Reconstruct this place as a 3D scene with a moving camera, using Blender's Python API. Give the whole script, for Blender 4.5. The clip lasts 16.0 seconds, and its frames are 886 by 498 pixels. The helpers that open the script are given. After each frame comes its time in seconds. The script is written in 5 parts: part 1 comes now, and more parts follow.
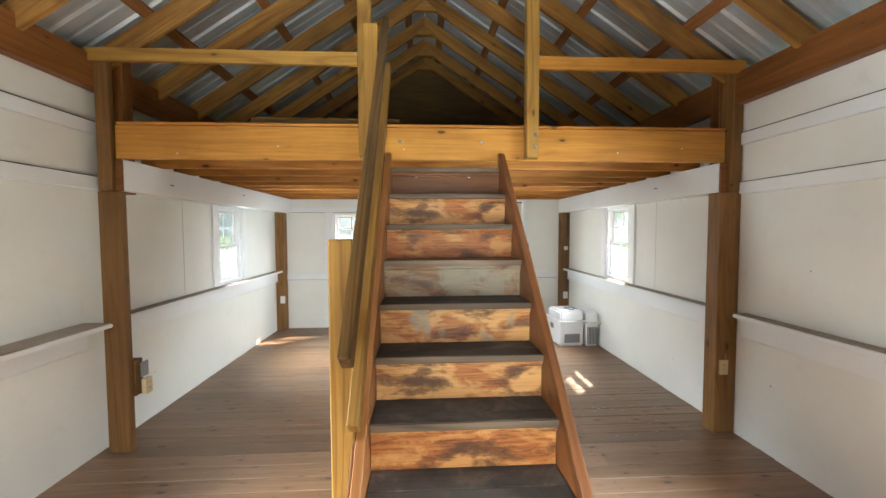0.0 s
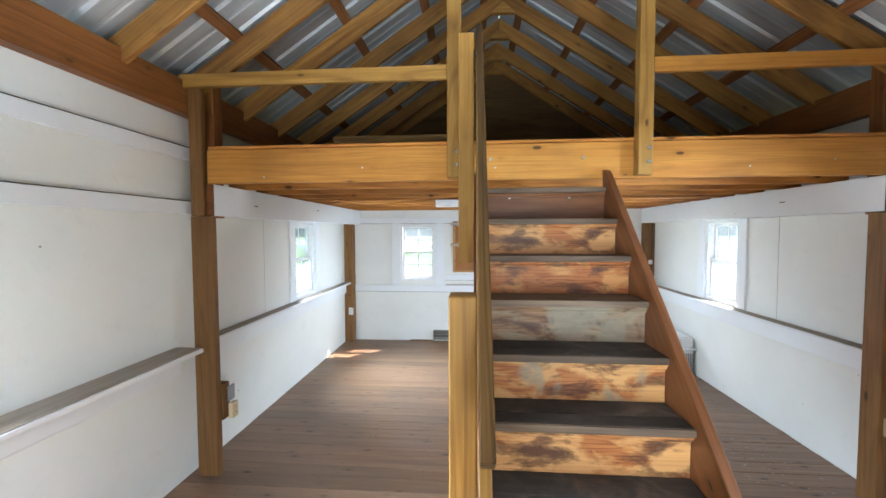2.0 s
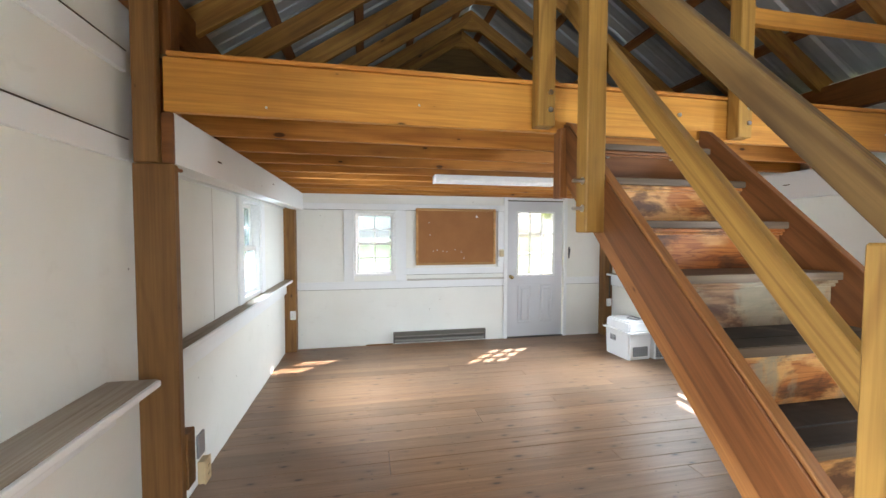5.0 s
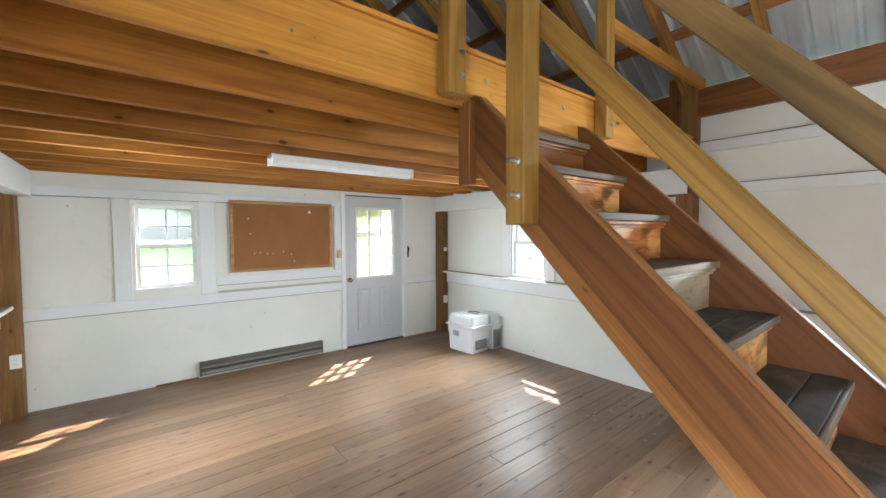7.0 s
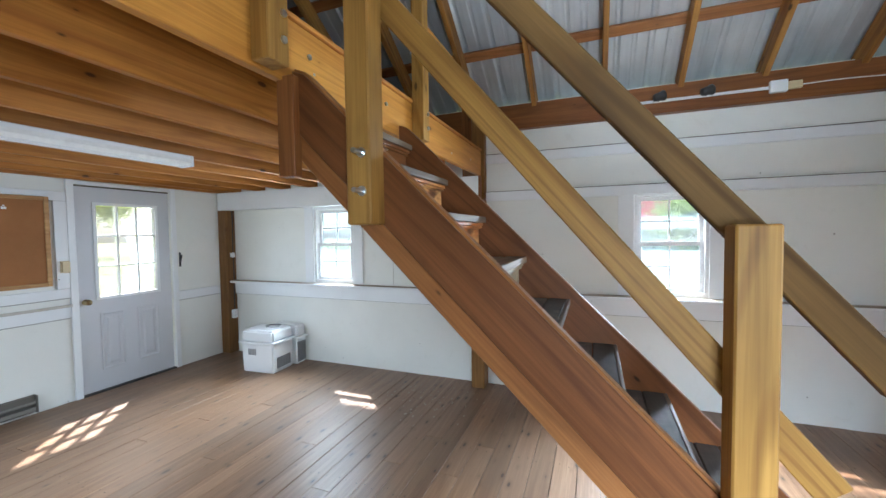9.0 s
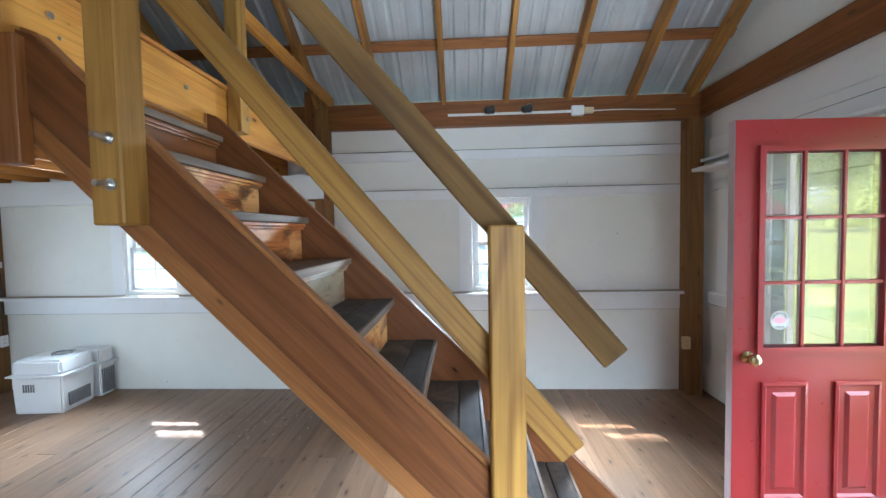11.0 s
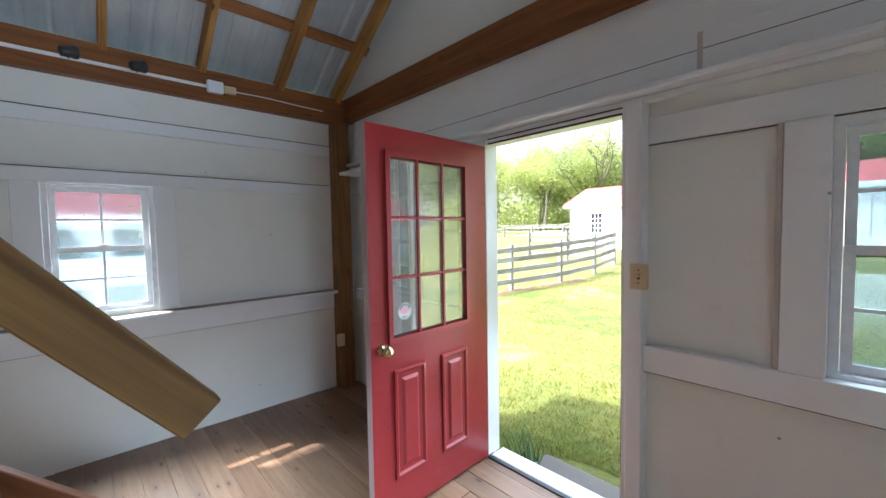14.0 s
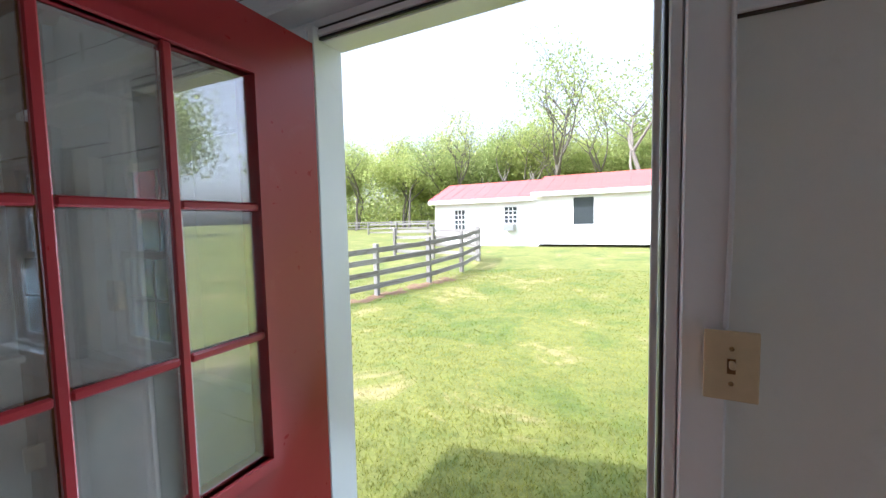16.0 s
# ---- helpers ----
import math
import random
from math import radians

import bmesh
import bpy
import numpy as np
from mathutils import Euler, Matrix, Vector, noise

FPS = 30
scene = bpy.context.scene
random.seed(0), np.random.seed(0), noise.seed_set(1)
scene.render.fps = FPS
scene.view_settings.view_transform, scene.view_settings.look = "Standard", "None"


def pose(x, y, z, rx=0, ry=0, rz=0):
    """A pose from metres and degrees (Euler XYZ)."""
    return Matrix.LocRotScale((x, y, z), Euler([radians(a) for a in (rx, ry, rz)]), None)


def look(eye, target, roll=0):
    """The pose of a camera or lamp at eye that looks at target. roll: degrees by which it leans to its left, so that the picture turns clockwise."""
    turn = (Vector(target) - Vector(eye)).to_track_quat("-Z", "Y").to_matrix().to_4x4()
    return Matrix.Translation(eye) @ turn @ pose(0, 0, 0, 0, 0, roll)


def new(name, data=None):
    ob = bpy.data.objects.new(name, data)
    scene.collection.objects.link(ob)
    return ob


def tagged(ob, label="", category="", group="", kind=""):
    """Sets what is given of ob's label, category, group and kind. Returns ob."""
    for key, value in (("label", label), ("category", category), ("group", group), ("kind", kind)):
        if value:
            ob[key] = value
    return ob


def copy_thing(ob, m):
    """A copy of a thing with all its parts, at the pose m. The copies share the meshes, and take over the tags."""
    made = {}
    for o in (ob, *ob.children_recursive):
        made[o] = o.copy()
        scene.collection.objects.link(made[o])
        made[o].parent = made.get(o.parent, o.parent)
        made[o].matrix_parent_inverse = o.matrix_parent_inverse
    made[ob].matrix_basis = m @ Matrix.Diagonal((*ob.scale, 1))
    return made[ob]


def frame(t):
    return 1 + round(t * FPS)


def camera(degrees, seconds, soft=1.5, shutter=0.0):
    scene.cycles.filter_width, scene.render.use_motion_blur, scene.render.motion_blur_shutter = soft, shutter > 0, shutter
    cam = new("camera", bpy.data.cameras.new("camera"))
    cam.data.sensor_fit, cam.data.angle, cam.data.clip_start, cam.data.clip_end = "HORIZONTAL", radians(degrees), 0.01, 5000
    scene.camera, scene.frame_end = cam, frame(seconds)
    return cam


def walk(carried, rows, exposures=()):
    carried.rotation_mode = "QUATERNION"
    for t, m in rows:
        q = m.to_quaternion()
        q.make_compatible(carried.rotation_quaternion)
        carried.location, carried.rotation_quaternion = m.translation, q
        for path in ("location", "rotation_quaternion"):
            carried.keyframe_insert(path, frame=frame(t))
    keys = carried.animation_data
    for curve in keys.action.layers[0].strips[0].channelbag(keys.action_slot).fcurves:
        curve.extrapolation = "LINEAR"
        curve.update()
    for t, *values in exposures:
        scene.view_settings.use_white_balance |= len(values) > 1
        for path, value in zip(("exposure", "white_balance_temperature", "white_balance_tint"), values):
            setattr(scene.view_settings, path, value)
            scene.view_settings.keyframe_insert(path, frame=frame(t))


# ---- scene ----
cam = camera(97.4, 16.0)
PATH = [
    (0, (0.278, 0.176, 1.597), (0.385, 2.171, 1.502), -0.2),
    (0.5, (0.217, 0.303, 1.735), (0.396, 2.293, 1.645), -0.2),
    (1, (0.192, 0.37, 1.783), (0.311, 2.365, 1.699), -0.2),
    (1.5, (0.148, 0.421, 1.806), (0.103, 2.418, 1.719), -0.2),
    (2, (0.007, 0.431, 1.766), (-0.15, 2.423, 1.677), -0.2),
    (2.5, (-0.208, 0.46, 1.717), (-0.362, 2.452, 1.631), -0.1),
    (3, (-0.385, 0.554, 1.662), (-0.603, 2.54, 1.574), -0.1),
    (3.2, (-0.417, 0.627, 1.638), (-0.648, 2.612, 1.553), -0.2),
    (5.3, (-1.064, 1.247, 1.575), (-0.566, 3.182, 1.489), 0.1),
    (5.5, (-1.082, 1.323, 1.568), (-0.526, 3.242, 1.477), 0.1),
    (6, (-1.158, 1.47, 1.561), (-0.428, 3.33, 1.469), 0.1),
    (6.5, (-1.2, 1.603, 1.558), (-0.151, 3.303, 1.47), -0.1),
    (7, (-1.168, 1.768, 1.557), (0.08, 3.329, 1.473), -0.25),
    (7.5, (-1.14, 1.934, 1.561), (0.153, 3.457, 1.471), -0.3),
    (8, (-1.157, 2.034, 1.558), (0.261, 3.442, 1.47), -0.4),
    (8.5, (-1.164, 2.073, 1.557), (0.503, 3.175, 1.472), -0.4),
    (9, (-1.136, 2.019, 1.555), (0.726, 2.744, 1.472), -0.8),
    (9.2, (-1.126, 1.992, 1.555), (0.78, 2.59, 1.469), -0.9),
    (11.3, (-1.057, 1.782, 1.55), (0.941, 1.752, 1.465), -1.1),
    (11.5, (-1.07, 1.804, 1.556), (0.923, 1.655, 1.472), -1.1),
    (12, (-1.072, 1.865, 1.567), (0.852, 1.326, 1.478), -0.9),
    (12.5, (-1.066, 1.864, 1.57), (0.73, 0.988, 1.475), -0.9),
    (13, (-0.992, 1.774, 1.555), (0.671, 0.667, 1.458), -1.1),
    (13.5, (-0.893, 1.651, 1.536), (0.638, 0.369, 1.434), -0.9),
    (14, (-0.776, 1.512, 1.525), (0.689, 0.154, 1.424), -1.0),
    (14.5, (-0.553, 1.251, 1.536), (0.771, -0.243, 1.423), -1.0),
    (15, (-0.374, 0.909, 1.513), (0.736, -0.751, 1.4), -0.9),
    (15.5, (-0.195, 0.626, 1.527), (0.831, -1.087, 1.407), -0.6),
    (16, (0.057, 0.423, 1.541), (0.977, -1.348, 1.409), -1.2),
]
walk(cam, [(t, look(eye, target, roll)) for t, eye, target, roll in PATH],
     [(0.0, 3.38, 7000, 13), (0.7, 3.5, 6450, 13), (3.0, 3.5, 6050, 12), (5.5, 3.42, 6700, 14), (6.5, 3.36, 6700, 12), (9.0, 3.05, 5950, 11), (11.3, 3.0, 5750, 10),
      (12.5, 2.8, 5700, 10), (14.5, 2.25, 5750, 11), (15.5, 1.9, 5550, 12), (16.0, 1.65, 5600, 14)])

# ---- light ----
SUN_TRAVEL = Vector((-0.60, -0.56, -1.0)).normalized()
world = bpy.data.worlds.new("sky")
scene.world = world
world.use_nodes = True
wn = world.node_tree.nodes
sky = wn.new("ShaderNodeTexSky")
sky.sky_type = "NISHITA"
sky.sun_disc = False
sky.sun_elevation = math.asin(-SUN_TRAVEL.z)
sky.sun_rotation = math.atan2(-SUN_TRAVEL.x, -SUN_TRAVEL.y)
sky.air_density, sky.dust_density, sky.ozone_density = 1.0, 5.0, 1.0
haze = wn.new("ShaderNodeHueSaturation")
haze.inputs["Saturation"].default_value, haze.inputs["Value"].default_value = 0.40, 1.15
world.node_tree.links.new(sky.outputs[0], haze.inputs["Color"])
world.node_tree.links.new(haze.outputs[0], wn["Background"].inputs[0])
wn["Background"].inputs[1].default_value = 0.15
sun = new("sun", bpy.data.lights.new("sun", "SUN"))
sun.data.energy, sun.data.angle, sun.data.color = 2.6, radians(1.0), (1.0, 0.94, 0.85)
sun.matrix_world = look((0, 0, 0), SUN_TRAVEL)



def opening_lamp(x, y, z, w, h, heading, tilt, watts, spread):
    """Daylight that enters by an opening: heading is the way into the room in degrees from +x, tilt above (+) or below (-) level."""
    lamp = new("daylight", bpy.data.lights.new("daylight", "AREA"))
    lamp.data.shape, lamp.data.size, lamp.data.size_y = "RECTANGLE", w, h
    lamp.data.energy, lamp.data.color, lamp.data.spread = watts, DAY_TINT, radians(spread)
    d = Vector((math.cos(radians(heading)) * math.cos(radians(tilt)), math.sin(radians(heading)) * math.cos(radians(tilt)), math.sin(radians(tilt))))
    lamp.matrix_world = look((x, y, z), Vector((x, y, z)) + d)


DAY_TINT = (0.74, 0.88, 0.97)
# level skylight through each opening: x, y, z, width, height, heading, tilt, watts, spread
for row in ((-2.045, 1.365, 1.43, 0.50, 0.80, 18, -8, 2.6, 122),
            (-2.045, 5.055, 1.43, 0.45, 0.80, 8, -14, 1.05, 112),
            (2.705, 1.405, 1.43, 0.22, 0.80, 133, -6, 2.0, 66),
            (2.705, 4.920, 1.43, 0.40, 0.80, 160, -14, 1.0, 100),
            (-0.885, 6.635, 1.43, 0.22, 0.80, -40, -14, 0.25, 70),
            (-0.885, 6.635, 1.43, 0.22, 0.80, -135, -14, 0.25, 70),
            (1.510, 6.620, 1.40, 0.22, 0.80, -55, -14, 0.3, 78),
            (-0.985, -0.440, 1.43, 0.22, 0.80, 122, -4, 0.8, 60),
            (0.450, -0.500, 1.05, 0.60, 1.60, 80, 0, 0.7, 48)):
    opening_lamp(*row)
# light from the high sky, and light thrown up by the sunlit ground: x, y, z, width, height, heading, watts down, watts up
for x, y, z, w, h, heading, down, up in ((-2.045, 1.365, 1.43, 0.5, 0.5, 0, 6.5, 2.9), (-2.045, 5.055, 1.43, 0.5, 0.5, 0, 2.6, 0.8),
                                         (2.705, 1.405, 1.43, 0.5, 0.5, 180, 6.5, 2.9), (2.705, 4.920, 1.43, 0.5, 0.5, 180, 2.6, 0.8),
                                         (-0.985, -0.440, 1.43, 0.5, 0.5, 90, 1.8, 0.9), (0.450, -0.480, 1.05, 0.75, 1.1, 90, 2.8, 1.4)):
    row = (x, y, z, w, h, heading, -46, down, 78)
    opening_lamp(x, y, z, w, h, heading, 36, up, 60)
    opening_lamp(*row)

# ---- materials ----
def material(name, rough=0.6, metal=0.0):
    m = bpy.data.materials.new(name)
    m.use_nodes = True
    b = m.node_tree.nodes["Principled BSDF"]
    b.inputs["Roughness"].default_value = rough
    b.inputs["Metallic"].default_value = metal
    return m, m.node_tree.nodes, m.node_tree.links, b


def ramp(nodes, links, source, stops):
    r = nodes.new("ShaderNodeValToRGB")
    while len(r.color_ramp.elements) < len(stops):
        r.color_ramp.elements.new(0.5)
    for e, (p, c) in zip(r.color_ramp.elements, stops):
        e.position, e.color = p, (*c, 1)
    links.new(source, r.inputs[0])
    return r.outputs[0]


def coords(nodes, links, scale, jitter=0.0):
    tc = nodes.new("ShaderNodeTexCoord")
    out = tc.outputs["Object"]
    if jitter:
        oi = nodes.new("ShaderNodeObjectInfo")
        sc = nodes.new("ShaderNodeVectorMath")
        sc.operation = "SCALE"
        sc.inputs[0].default_value = (17.0, 7.3, 3.1)
        links.new(oi.outputs["Random"], sc.inputs["Scale"])
        add = nodes.new("ShaderNodeVectorMath")
        links.new(out, add.inputs[0])
        links.new(sc.outputs[0], add.inputs[1])
        out = add.outputs[0]
    mp = nodes.new("ShaderNodeMapping")
    mp.inputs["Scale"].default_value = scale
    links.new(out, mp.inputs["Vector"])
    return mp.outputs[0]


def noise_tex(nodes, links, vec, scale, detail=4.0, rough=0.55, dist=0.0):
    n = nodes.new("ShaderNodeTexNoise")
    n.inputs["Scale"].default_value, n.inputs["Detail"].default_value = scale, detail
    n.inputs["Roughness"].default_value, n.inputs["Distortion"].default_value = rough, dist
    links.new(vec, n.inputs["Vector"])
    return n.outputs["Fac"]


def mixc(nodes, links, fac, a, b, mode="MIX"):
    m = nodes.new("ShaderNodeMix")
    m.data_type, m.blend_type = "RGBA", mode
    for sock, v in ((m.inputs[0], fac), (m.inputs[6], a), (m.inputs[7], b)):
        if isinstance(v, (int, float)):
            sock.default_value = v
        elif isinstance(v, tuple):
            sock.default_value = (*v, 1)
        else:
            links.new(v, sock)
    return m.outputs[2]


def bump(nodes, links, bsdf, height, strength, dist=0.004):
    b = nodes.new("ShaderNodeBump")
    b.inputs["Strength"].default_value, b.inputs["Distance"].default_value = strength, dist
    links.new(height, b.inputs["Height"])
    links.new(b.outputs[0], bsdf.inputs["Normal"])


def knot_field(nodes, links, along_x, across):
    """Distance to scattered knots that show on every long face; about half of the cells have one."""
    sep, add, com = nodes.new("ShaderNodeSeparateXYZ"), nodes.new("ShaderNodeMath"), nodes.new("ShaderNodeCombineXYZ")
    links.new(coords(nodes, links, (along_x, across, across), 1.0), sep.inputs[0])
    links.new(sep.outputs[1], add.inputs[0])
    links.new(sep.outputs[2], add.inputs[1])
    links.new(sep.outputs[0], com.inputs[0])
    links.new(add.outputs[0], com.inputs[1])
    vo, pick, off = nodes.new("ShaderNodeTexVoronoi"), nodes.new("ShaderNodeSeparateXYZ"), nodes.new("ShaderNodeMath")
    vo.voronoi_dimensions = "2D"
    vo.inputs["Scale"].default_value = 1.0
    links.new(com.outputs[0], vo.inputs["Vector"])
    links.new(vo.outputs["Color"], pick.inputs[0])
    off.operation = "MULTIPLY_ADD"
    off.inputs[1].default_value = 0.13
    links.new(pick.outputs[0], off.inputs[0])
    links.new(vo.outputs["Distance"], off.inputs[2])
    return off.outputs[0]


def wood(name, dark, light, rough=0.55, knots=0.5, grain=9.0, stain=(0.05, 0.03, 0.015), weather=0.25, figure=0.4, rings_n=60.0):
    """Sawn timber with its grain along the local X axis."""
    m, n, l, b = material(name, rough)
    b.inputs["Specular IOR Level"].default_value = 0.3
    v = coords(n, l, (1.0, 1.0, 1.0), 1.0)
    long = coords(n, l, (0.55, grain, grain), 1.0)
    broad = noise_tex(n, l, long, 1.1, 3.0, 0.5, 1.6)
    fine = noise_tex(n, l, coords(n, l, (1.5, 60, 60), 1.0), 2.0, 3.0, 0.6)
    base = ramp(n, l, broad, [(0.26, dark), (0.5, tuple(0.5 * a + 0.5 * c for a, c in zip(dark, light))), (0.74, light)])
    fin = ramp(n, l, fine, [(0.3, (0.66, 0.62, 0.58)), (0.65, (1.05, 1.05, 1.05))])
    col = mixc(n, l, 0.6, base, fin, "MULTIPLY")
    rings, wave = n.new("ShaderNodeMath"), n.new("ShaderNodeMath")
    rings.operation, wave.operation = "MULTIPLY", "SINE"
    rings.inputs[1].default_value = rings_n
    l.new(noise_tex(n, l, coords(n, l, (0.35, 5.0, 5.0), 1.0), 1.0, 1.0, 0.4, 0.3), rings.inputs[0])
    l.new(rings.outputs[0], wave.inputs[0])
    col = mixc(n, l, figure, col, ramp(n, l, wave.outputs[0], [(0.0, (1.06, 1.06, 1.06)), (0.5, (1.0, 1.0, 1.0)), (1.0, (0.58, 0.50, 0.40))]), "MULTIPLY")
    dirt = noise_tex(n, l, v, 2.3, 4.0, 0.6)
    col = mixc(n, l, ramp(n, l, dirt, [(0.45, (0, 0, 0)), (0.8, (weather,) * 3)]), col, stain)
    if knots:
        dist = knot_field(n, l, 2.3, 5.5)
        halo = ramp(n, l, dist, [(0.05, (0.5 * knots,) * 3), (0.20, (0, 0, 0))])
        col = mixc(n, l, halo, col, tuple(c * 0.62 for c in dark))
        kn = ramp(n, l, dist, [(0.056, (min(1.0, knots * 1.2),) * 3), (0.084, (0, 0, 0))])
        col = mixc(n, l, kn, col, tuple(c * 0.22 for c in dark))
    tone = n.new("ShaderNodeObjectInfo")
    var = ramp(n, l, tone.outputs["Random"], [(0.0, (0.84, 0.82, 0.80)), (1.0, (1.12, 1.12, 1.12))])
    col = mixc(n, l, 1.0, col, var, "MULTIPLY")
    l.new(col, b.inputs["Base Color"])
    bump(n, l, b, fine, 0.35, 0.002)
    return m


def painted(name, colour, rough=0.5, mottle=0.10, dirt=0.12, dirtcol=(0.40, 0.36, 0.29), bumpy=0.25, scale=1.0):
    m, n, l, b = material(name, rough)
    v = coords(n, l, (scale, scale, scale), 0.3)
    big = noise_tex(n, l, v, 1.1, 5.0, 0.62)
    small = noise_tex(n, l, v, 38.0, 4.0, 0.6)
    lo = tuple(c * (1 - mottle) for c in colour)
    col = ramp(n, l, big, [(0.3, lo), (0.7, colour)])
    spots = noise_tex(n, l, v, 7.0, 6.0, 0.7, 0.6)
    col = mixc(n, l, ramp(n, l, spots, [(0.58, (0, 0, 0)), (0.78, (dirt,) * 3)]), col, dirtcol)
    fleck = n.new("ShaderNodeTexVoronoi")
    fleck.inputs["Scale"].default_value = 4.5
    l.new(v, fleck.inputs["Vector"])
    col = mixc(n, l, ramp(n, l, fleck.outputs["Distance"], [(0.020, (min(1.0, dirt * 5),) * 3), (0.034, (0, 0, 0))]), col, tuple(x * 0.4 for x in dirtcol))
    l.new(col, b.inputs["Base Color"])
    l.new(ramp(n, l, small, [(0.2, (rough - 0.08,) * 3), (0.8, (rough + 0.12,) * 3)]), b.inputs["Roughness"])
    bump(n, l, b, small, bumpy, 0.0015)
    return m


def plain(name, colour, rough=0.5, metal=0.0):
    m, n, l, b = material(name, rough, metal)
    v = coords(n, l, (1, 1, 1), 0.3)
    s = noise_tex(n, l, v, 25.0, 4.0, 0.6)
    l.new(ramp(n, l, s, [(0.3, tuple(c * 0.88 for c in colour)), (0.7, colour)]), b.inputs["Base Color"])
    return m


WALL = painted("white_panel_paint", (0.835, 0.84, 0.795), 0.55, 0.08, 0.15)
TRIM = painted("white_trim_paint", (0.84, 0.86, 0.87), 0.45, 0.06, 0.14)
VINYL = plain("white_vinyl", (0.86, 0.87, 0.88), 0.35)
LEDGE = painted("worn_white_paint", (0.58, 0.55, 0.50), 0.5, 0.16, 0.35, (0.32, 0.27, 0.20))
SEAM = plain("dark_joint", (0.10, 0.08, 0.06), 0.8)
YELLOW = wood("treated_lumber", (0.30, 0.152, 0.030), (0.44, 0.238, 0.056), 0.55, 0.7, figure=0.6, rings_n=60.0)
ORANGE = wood("pine_beam", (0.55, 0.225, 0.036), (0.70, 0.330, 0.062), 0.5, 0.9, figure=0.22)
JOIST = wood("joist_pine", (0.36, 0.128, 0.022), (0.55, 0.235, 0.045), 0.55, 0.95, figure=0.4)
RAFTER = wood("rafter_fir", (0.24, 0.098, 0.022), (0.50, 0.250, 0.060), 0.6, 1.2, figure=0.4, weather=0.5)
BROWN = wood("stained_fir", (0.18, 0.064, 0.018), (0.27, 0.104, 0.029), 0.45, 0.5)
POST = wood("post_fir", (0.170, 0.080, 0.025), (0.285, 0.146, 0.047), 0.55, 0.6, figure=0.3)
PURLIN = wood("purlin", (0.20, 0.075, 0.025), (0.36, 0.15, 0.05), 0.6, 0.4)
STRINGER = wood("stringer_fir", (0.125, 0.043, 0.013), (0.240, 0.088, 0.028), 0.42, 0.95, figure=0.45)
PALESTRING = wood("pale_stringer_fir", (0.235, 0.088, 0.026), (0.345, 0.145, 0.044), 0.45, 0.6, figure=0.3)
GREYRAIL = wood("weathered_rail", (0.092, 0.048, 0.014), (0.20, 0.108, 0.030), 0.75, 0.9, figure=0.8)
LOFTWALL = wood("loft_board", (0.10, 0.055, 0.02), (0.20, 0.115, 0.04), 0.75, 0.2, 5.0)
CORKFRAME = wood("oak_frame", (0.42, 0.22, 0.08), (0.60, 0.36, 0.15), 0.45, 0.0)


def floor_wood():
    m, n, l, b = material("worn_floor_boards", 0.42)
    b.inputs["Specular IOR Level"].default_value = 0.5
    long = coords(n, l, (0.5, 11, 11), 1.0)
    a = noise_tex(n, l, long, 1.5, 4.0, 0.6, 0.8)
    f = noise_tex(n, l, coords(n, l, (2.0, 70, 70), 1.0), 2.0, 3.0, 0.65)
    base = ramp(n, l, a, [(0.3, (0.200, 0.106, 0.057)), (0.55, (0.270, 0.155, 0.088)), (0.75, (0.335, 0.205, 0.122))])
    col = mixc(n, l, 0.5, base, ramp(n, l, f, [(0.3, (0.55, 0.53, 0.5)), (0.7, (1, 1, 1))]), "MULTIPLY")
    tc = n.new("ShaderNodeNewGeometry")
    wear = n.new("ShaderNodeTexNoise")
    wear.inputs["Scale"].default_value, wear.inputs["Detail"].default_value = 0.9, 6.0
    l.new(tc.outputs["Position"], wear.inputs["Vector"])
    col = mixc(n, l, ramp(n, l, wear.outputs["Fac"], [(0.44, (0, 0, 0)), (0.66, (0.65,) * 3)]), col, (0.175, 0.118, 0.082))
    oi = n.new("ShaderNodeObjectInfo")
    col = mixc(n, l, 1.0, col, ramp(n, l, oi.outputs["Random"], [(0, (0.80, 0.79, 0.78)), (1, (1.12, 1.1, 1.08))]), "MULTIPLY")
    dist = knot_field(n, l, 3.0, 8.0)
    col = mixc(n, l, ramp(n, l, dist, [(0.07, (0.5,) * 3), (0.24, (0, 0, 0))]), col, (0.12, 0.065, 0.035))
    col = mixc(n, l, ramp(n, l, dist, [(0.06, (0.9,) * 3), (0.11, (0, 0, 0))]), col, (0.045, 0.026, 0.016))
    l.new(col, b.inputs["Base Color"])
    l.new(ramp(n, l, wear.outputs["Fac"], [(0.35, (0.34,) * 3), (0.7, (0.52,) * 3)]), b.inputs["Roughness"])
    bump(n, l, b, f, 0.25, 0.002)
    return m


FLOOR = floor_wood()


